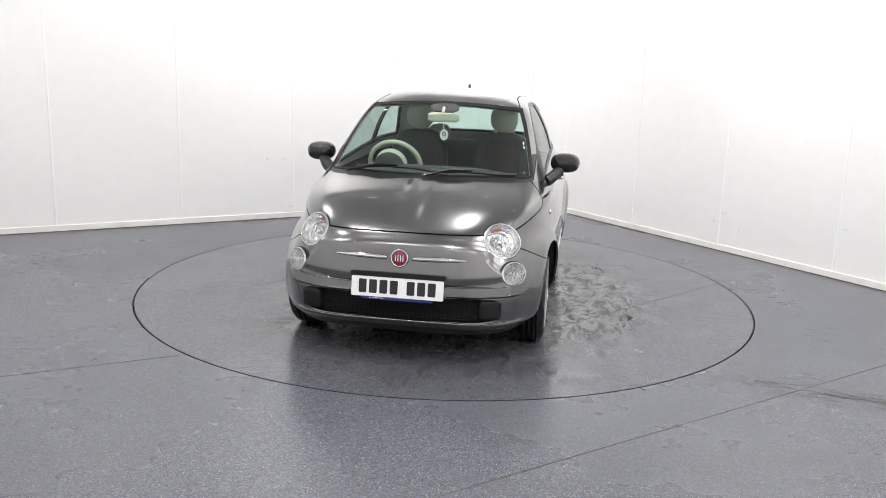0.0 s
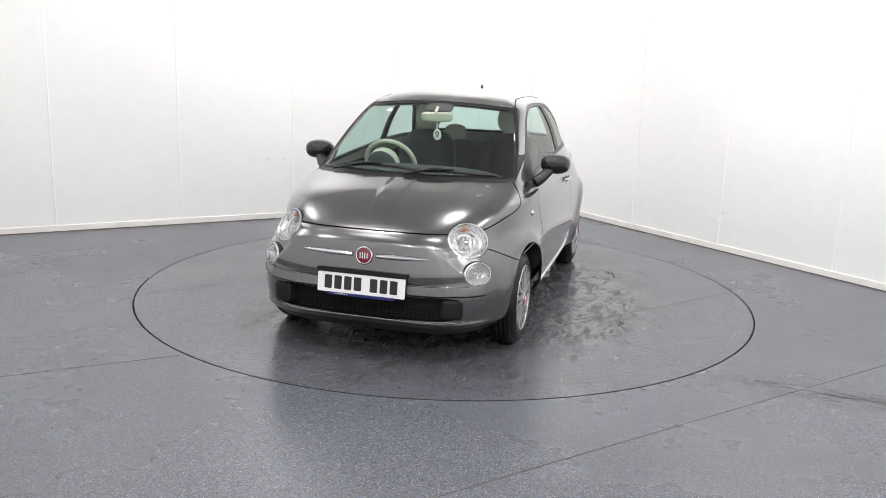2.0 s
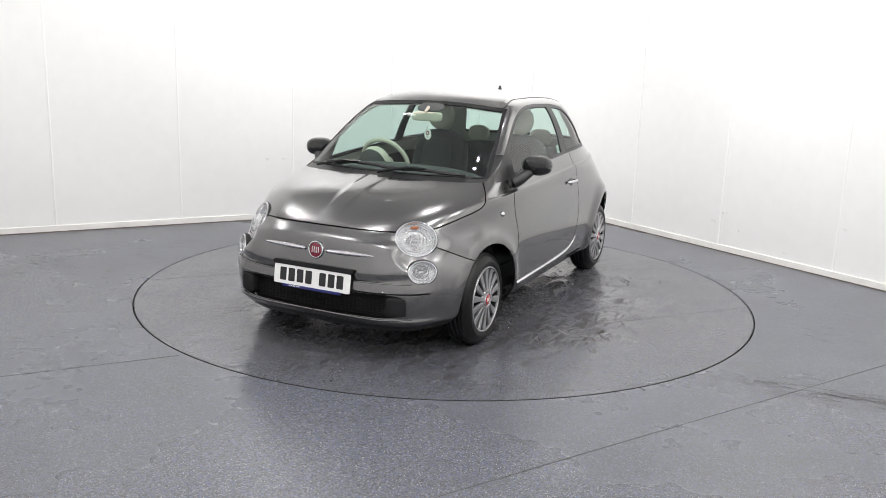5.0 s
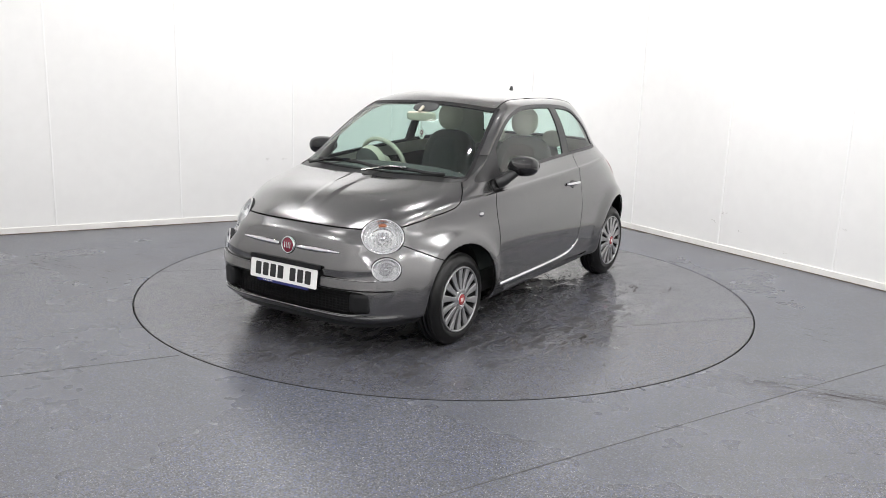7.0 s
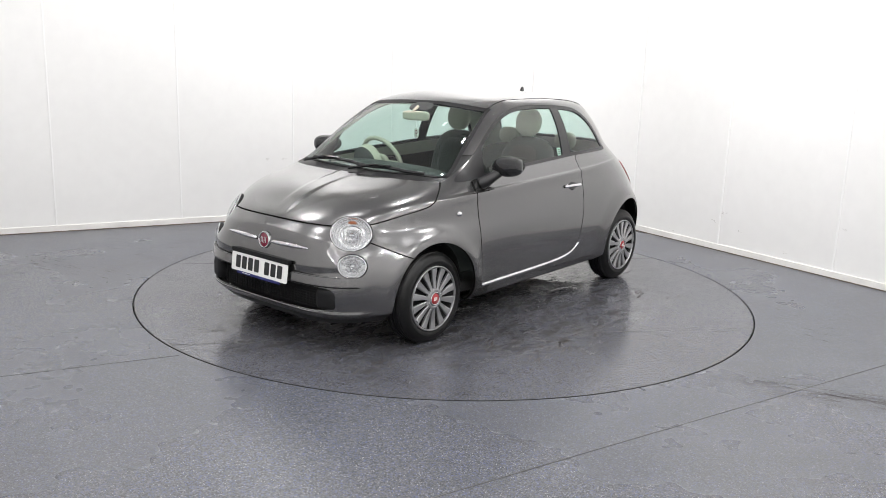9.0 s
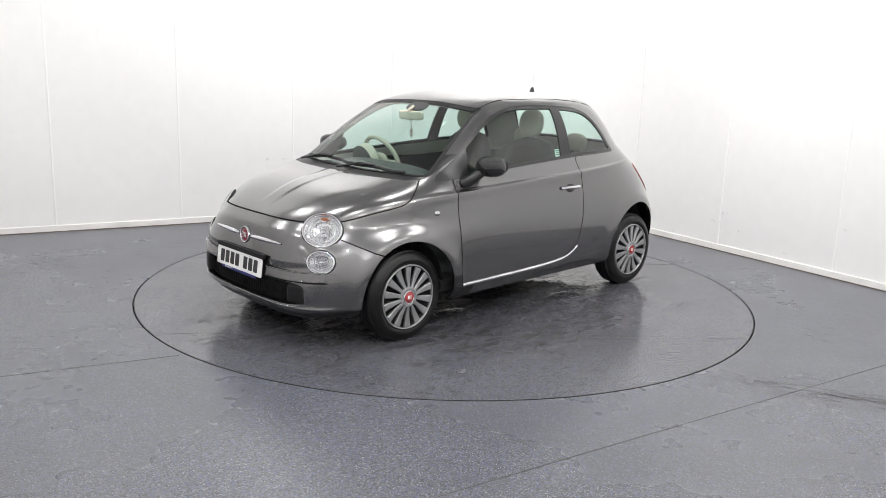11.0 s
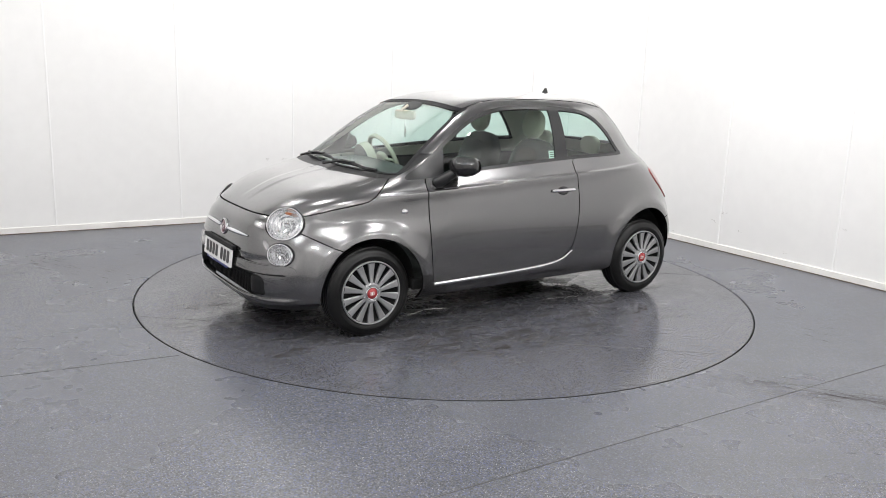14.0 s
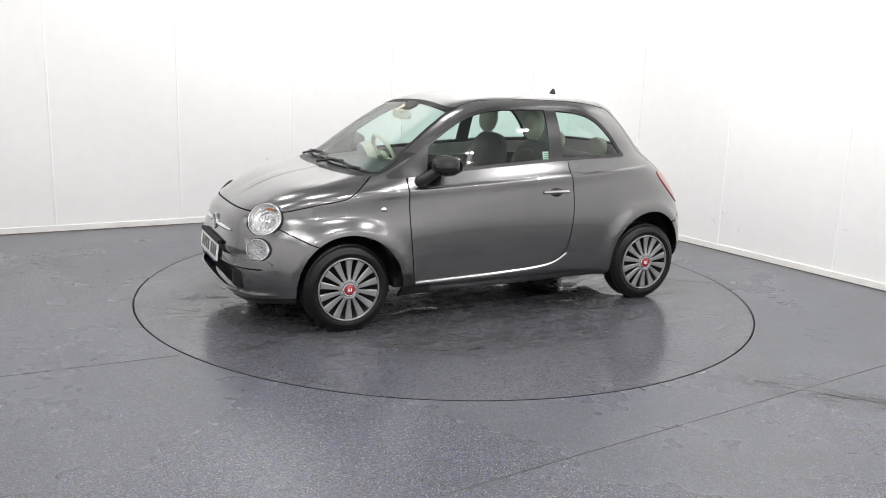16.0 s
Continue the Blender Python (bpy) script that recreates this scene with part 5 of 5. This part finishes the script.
def build_cabin(car):
    # dashboard
    bm = bmesh.new()
    prof = [(0.95, 0.945), (0.82, 0.985), (0.68, 0.990), (0.58, 0.955), (0.53, 0.87), (0.55, 0.74), (0.62, 0.60), (0.95, 0.55)]
    rows = []
    for k in range(21):
        y = -0.66 + 1.32 * k / 20
        e = 1 - 0.25 * abs(k / 10 - 1) ** 4
        rows.append([bm.verts.new((x * 1.0 + (0 if i < 2 else 0.02 * (1 - e)), y, 0.55 + (z - 0.55) * e)) for i, (x, z) in enumerate(prof)])
    for a, b in zip(rows, rows[1:]):
        for j in range(len(prof) - 1):
            bm.faces.new((a[j], a[j + 1], b[j + 1], b[j]))
    bmesh.ops.recalc_face_normals(bm, faces=bm.faces)
    dash = part("dashboard", bm, M_DASH, car, "dark grey dashboard", True)
    part("instrument_hood", lathe_bm([(0.108, -0.03), (0.112, 0.03), (0.102, 0.042), (0.092, 0.03), (0.090, -0.02)], 40, facing((0.61, -0.335, 0.965), (-0.95, 0, 0.25))), M_CREAM, dash, "ivory instrument hood", True)
    part("instrument_dial", lathe_bm([(0.093, -0.015), (0.05, -0.018), (0.0, -0.018)], 32, facing((0.61, -0.335, 0.965), (-0.95, 0, 0.25))), M_DASH, dash, "dark instrument dial", True)
    part("hood_back", lathe_bm([(0.0, -0.055), (0.07, -0.05), (0.108, -0.03)], 32, facing((0.61, -0.335, 0.965), (-0.95, 0, 0.25))), M_DASH, dash, "dark back of the instruments", True)
    # steering wheel
    sm = facing((0.455, -0.335, 0.955), (-0.93, 0, 0.42))
    ring = [sm @ Vector((0.180 * math.cos(2 * math.pi * k / 48), 0.180 * math.sin(2 * math.pi * k / 48), 0)) for k in range(48)]
    wheel = part("steering_wheel", tube_bm(ring, 0.0165, 10, True), M_CREAMSOFT, car, "ivory steering wheel", True)
    part("airbag_boss", ball_bm(0.070, 0.062, 0.028, sm @ Matrix.Translation((0, -0.005, -0.012)), 2.6, 24, 14), M_CREAMSOFT, wheel, "ivory boss", True)
    for a in (0, 180, 270):
        d = Vector((math.cos(radians(a)), math.sin(radians(a)), 0))
        part("wheel_spoke", tube_bm([sm @ (d * 0.05 + Vector((0, 0, -0.012))), sm @ (d * 0.175)], 0.016, 8, False, 0.6), M_CREAMSOFT, wheel, "", True)
    # seats
    for y in (0.335, -0.335):
        seat = new("front_seat")
        seat.parent = car
        tagged(seat, "charcoal cloth front seat with a round ivory headrest")
        part("seat_cushion", ball_bm(0.27, 0.245, 0.10, Matrix.Translation((-0.10, y, 0.50)) @ Matrix.Rotation(radians(-8), 4, "Y"), 3.6), M_CLOTH, seat, "", True)
        part("seat_back", ball_bm(0.085, 0.235, 0.325, Matrix.Translation((-0.385, y, 0.82)) @ Matrix.Rotation(radians(-14), 4, "Y"), 3.2), M_CLOTH, seat, "", True)
        part("seat_stripe", ball_bm(0.085, 0.155, 0.25, Matrix.Translation((-0.374, y, 0.84)) @ Matrix.Rotation(radians(-14), 4, "Y"), 3.6), M_REDCLOTH if y > 0 else M_CLOTH, seat, "woven centre panel", True)
        head = part("headrest", ball_bm(0.052, 0.108, 0.105, Matrix.Translation((-0.415, y, 1.245)) @ Matrix.Rotation(radians(-8), 4, "Y"), 2.3), M_CREAMSOFT, seat, "round ivory headrest", True)
        for dy in (-0.05, 0.05):
            part("headrest_post", tube_bm([Vector((-0.42, y + dy, 1.08)), Vector((-0.415, y + dy, 1.20))], 0.006, 8), M_CHROME, head, "chrome post", True)
    bench = new("rear_bench")
    bench.parent = car
    tagged(bench, "charcoal cloth rear bench")
    part("bench_back", ball_bm(0.10, 0.56, 0.26, Matrix.Translation((-0.98, 0, 0.76)) @ Matrix.Rotation(radians(-14), 4, "Y"), 4.0), M_CLOTH, bench, "", True)
    part("bench_cushion", ball_bm(0.25, 0.56, 0.09, Matrix.Translation((-0.75, 0, 0.52)), 4.0), M_CLOTH, bench, "", True)
    for y in (0.28, -0.28):
        part("rear_headrest", ball_bm(0.045, 0.095, 0.07, Matrix.Translation((-1.03, y, 1.075)), 2.6), M_CREAMSOFT, bench, "ivory rear headrest", True)
    # mirror with a hanging tag
    mir = part("rear_view_mirror", ball_bm(0.018, 0.108, 0.032, Matrix.Translation((0.475, 0.0, 1.298)) @ Matrix.Rotation(radians(8), 4, "Z"), 5.0), M_CREAM, car, "ivory rear-view mirror", True)
    part("mirror_foot", tube_bm([Vector((0.478, 0, 1.30)), Vector((0.50, 0, 1.335)), Vector((0.455, 0, 1.362))], 0.011, 8), M_CREAM, mir, "", True)
    part("sensor_shade", ball_bm(0.05, 0.10, 0.012, Matrix.Translation((0.42, 0.0, 1.358)) @ Matrix.Rotation(radians(32), 4, "Y"), 3.0, 20, 10), M_DASH, mir, "dark sensor cover", True)
    tm = facing((0.477, 0.008, 1.178), (0.97, -0.25, 0))
    tag = part("hanging_tag", lathe_bm([(0.0, -0.001), (0.031, -0.001), (0.031, 0.001), (0.0, 0.001)], 30, tm @ Matrix.Diagonal((1.0, 1.2, 1, 1))), M_PAPER, car, "white oval air freshener on a cord")
    part("tag_print", lathe_bm([(0.0, 0.0016), (0.016, 0.0016), (0.016, 0.001)], 22, tm @ Matrix.Translation((0, 0.008, 0))), M_CRIMSON, tag, "dark red round print")
    part("tag_print", rounded_rect_bm(0.016, 0.012, 0.001, 0.004, 3, tm @ Matrix.Translation((0, 0.008, 0.002))), M_PAPER, tag, "pale plain patch")
    for z in (-0.014, -0.021):
        part("tag_print", rounded_rect_bm(0.030, 0.003, 0.001, 0.001, 2, tm @ Matrix.Translation((0, z, 0.0014))), M_INK, tag, "small dark bar")
    part("tag_cord", tube_bm([Vector((0.477, 0.006, 1.215)), Vector((0.476, 0.0, 1.275))], 0.0035, 6), M_PAPER, tag, "pale cord", True)


def build_details(car, S):
    # sticker inside the door glass
    q, n = skin_at(S, x=-0.30, y=0.66, z=1.055)
    part("window_sticker", rounded_rect_bm(0.052, 0.058, 0.0012, 0.004, 3, facing(q - n * 0.014, n)), M_STICKER, car, "pale green sticker in the door glass")
    for k in range(3):
        part("sticker_print", rounded_rect_bm(0.034, 0.005, 0.001, 0.001, 2, facing(q - n * 0.0125, n) @ Matrix.Translation((0, 0.016 - 0.014 * k, 0))), M_DASH, car, "small grey bar")


def heading(t):
    return -99.08 - 3.4326 * t + 0.00282 * t * t


def car_pose(t):
    return pose(0, 0, 0, 0, 0, heading(t)) @ pose(-0.0854, 0.017, 0)


def motions():
    times = [float(k) for k in range(17)]
    walk(car, [(t, car_pose(t)) for t in times])
    for ob in [turntable] + water:
        walk(ob, [(t, pose(0, 0, 0, 0, 0, heading(t))) for t in times])


build_room()
turntable = build_turntable()
water = build_water()
car = thing("car", "small grey metallic three-door hatchback on the turntable", "car")
SKIN = build_car_shell(car)
build_front(car, SKIN)
build_sides(car, SKIN)
build_cabin(car)
build_details(car, SKIN)
for wx in (1.150, -1.150):
    for wside in (1, -1):
        build_wheel(car, wx, wside)
motions()
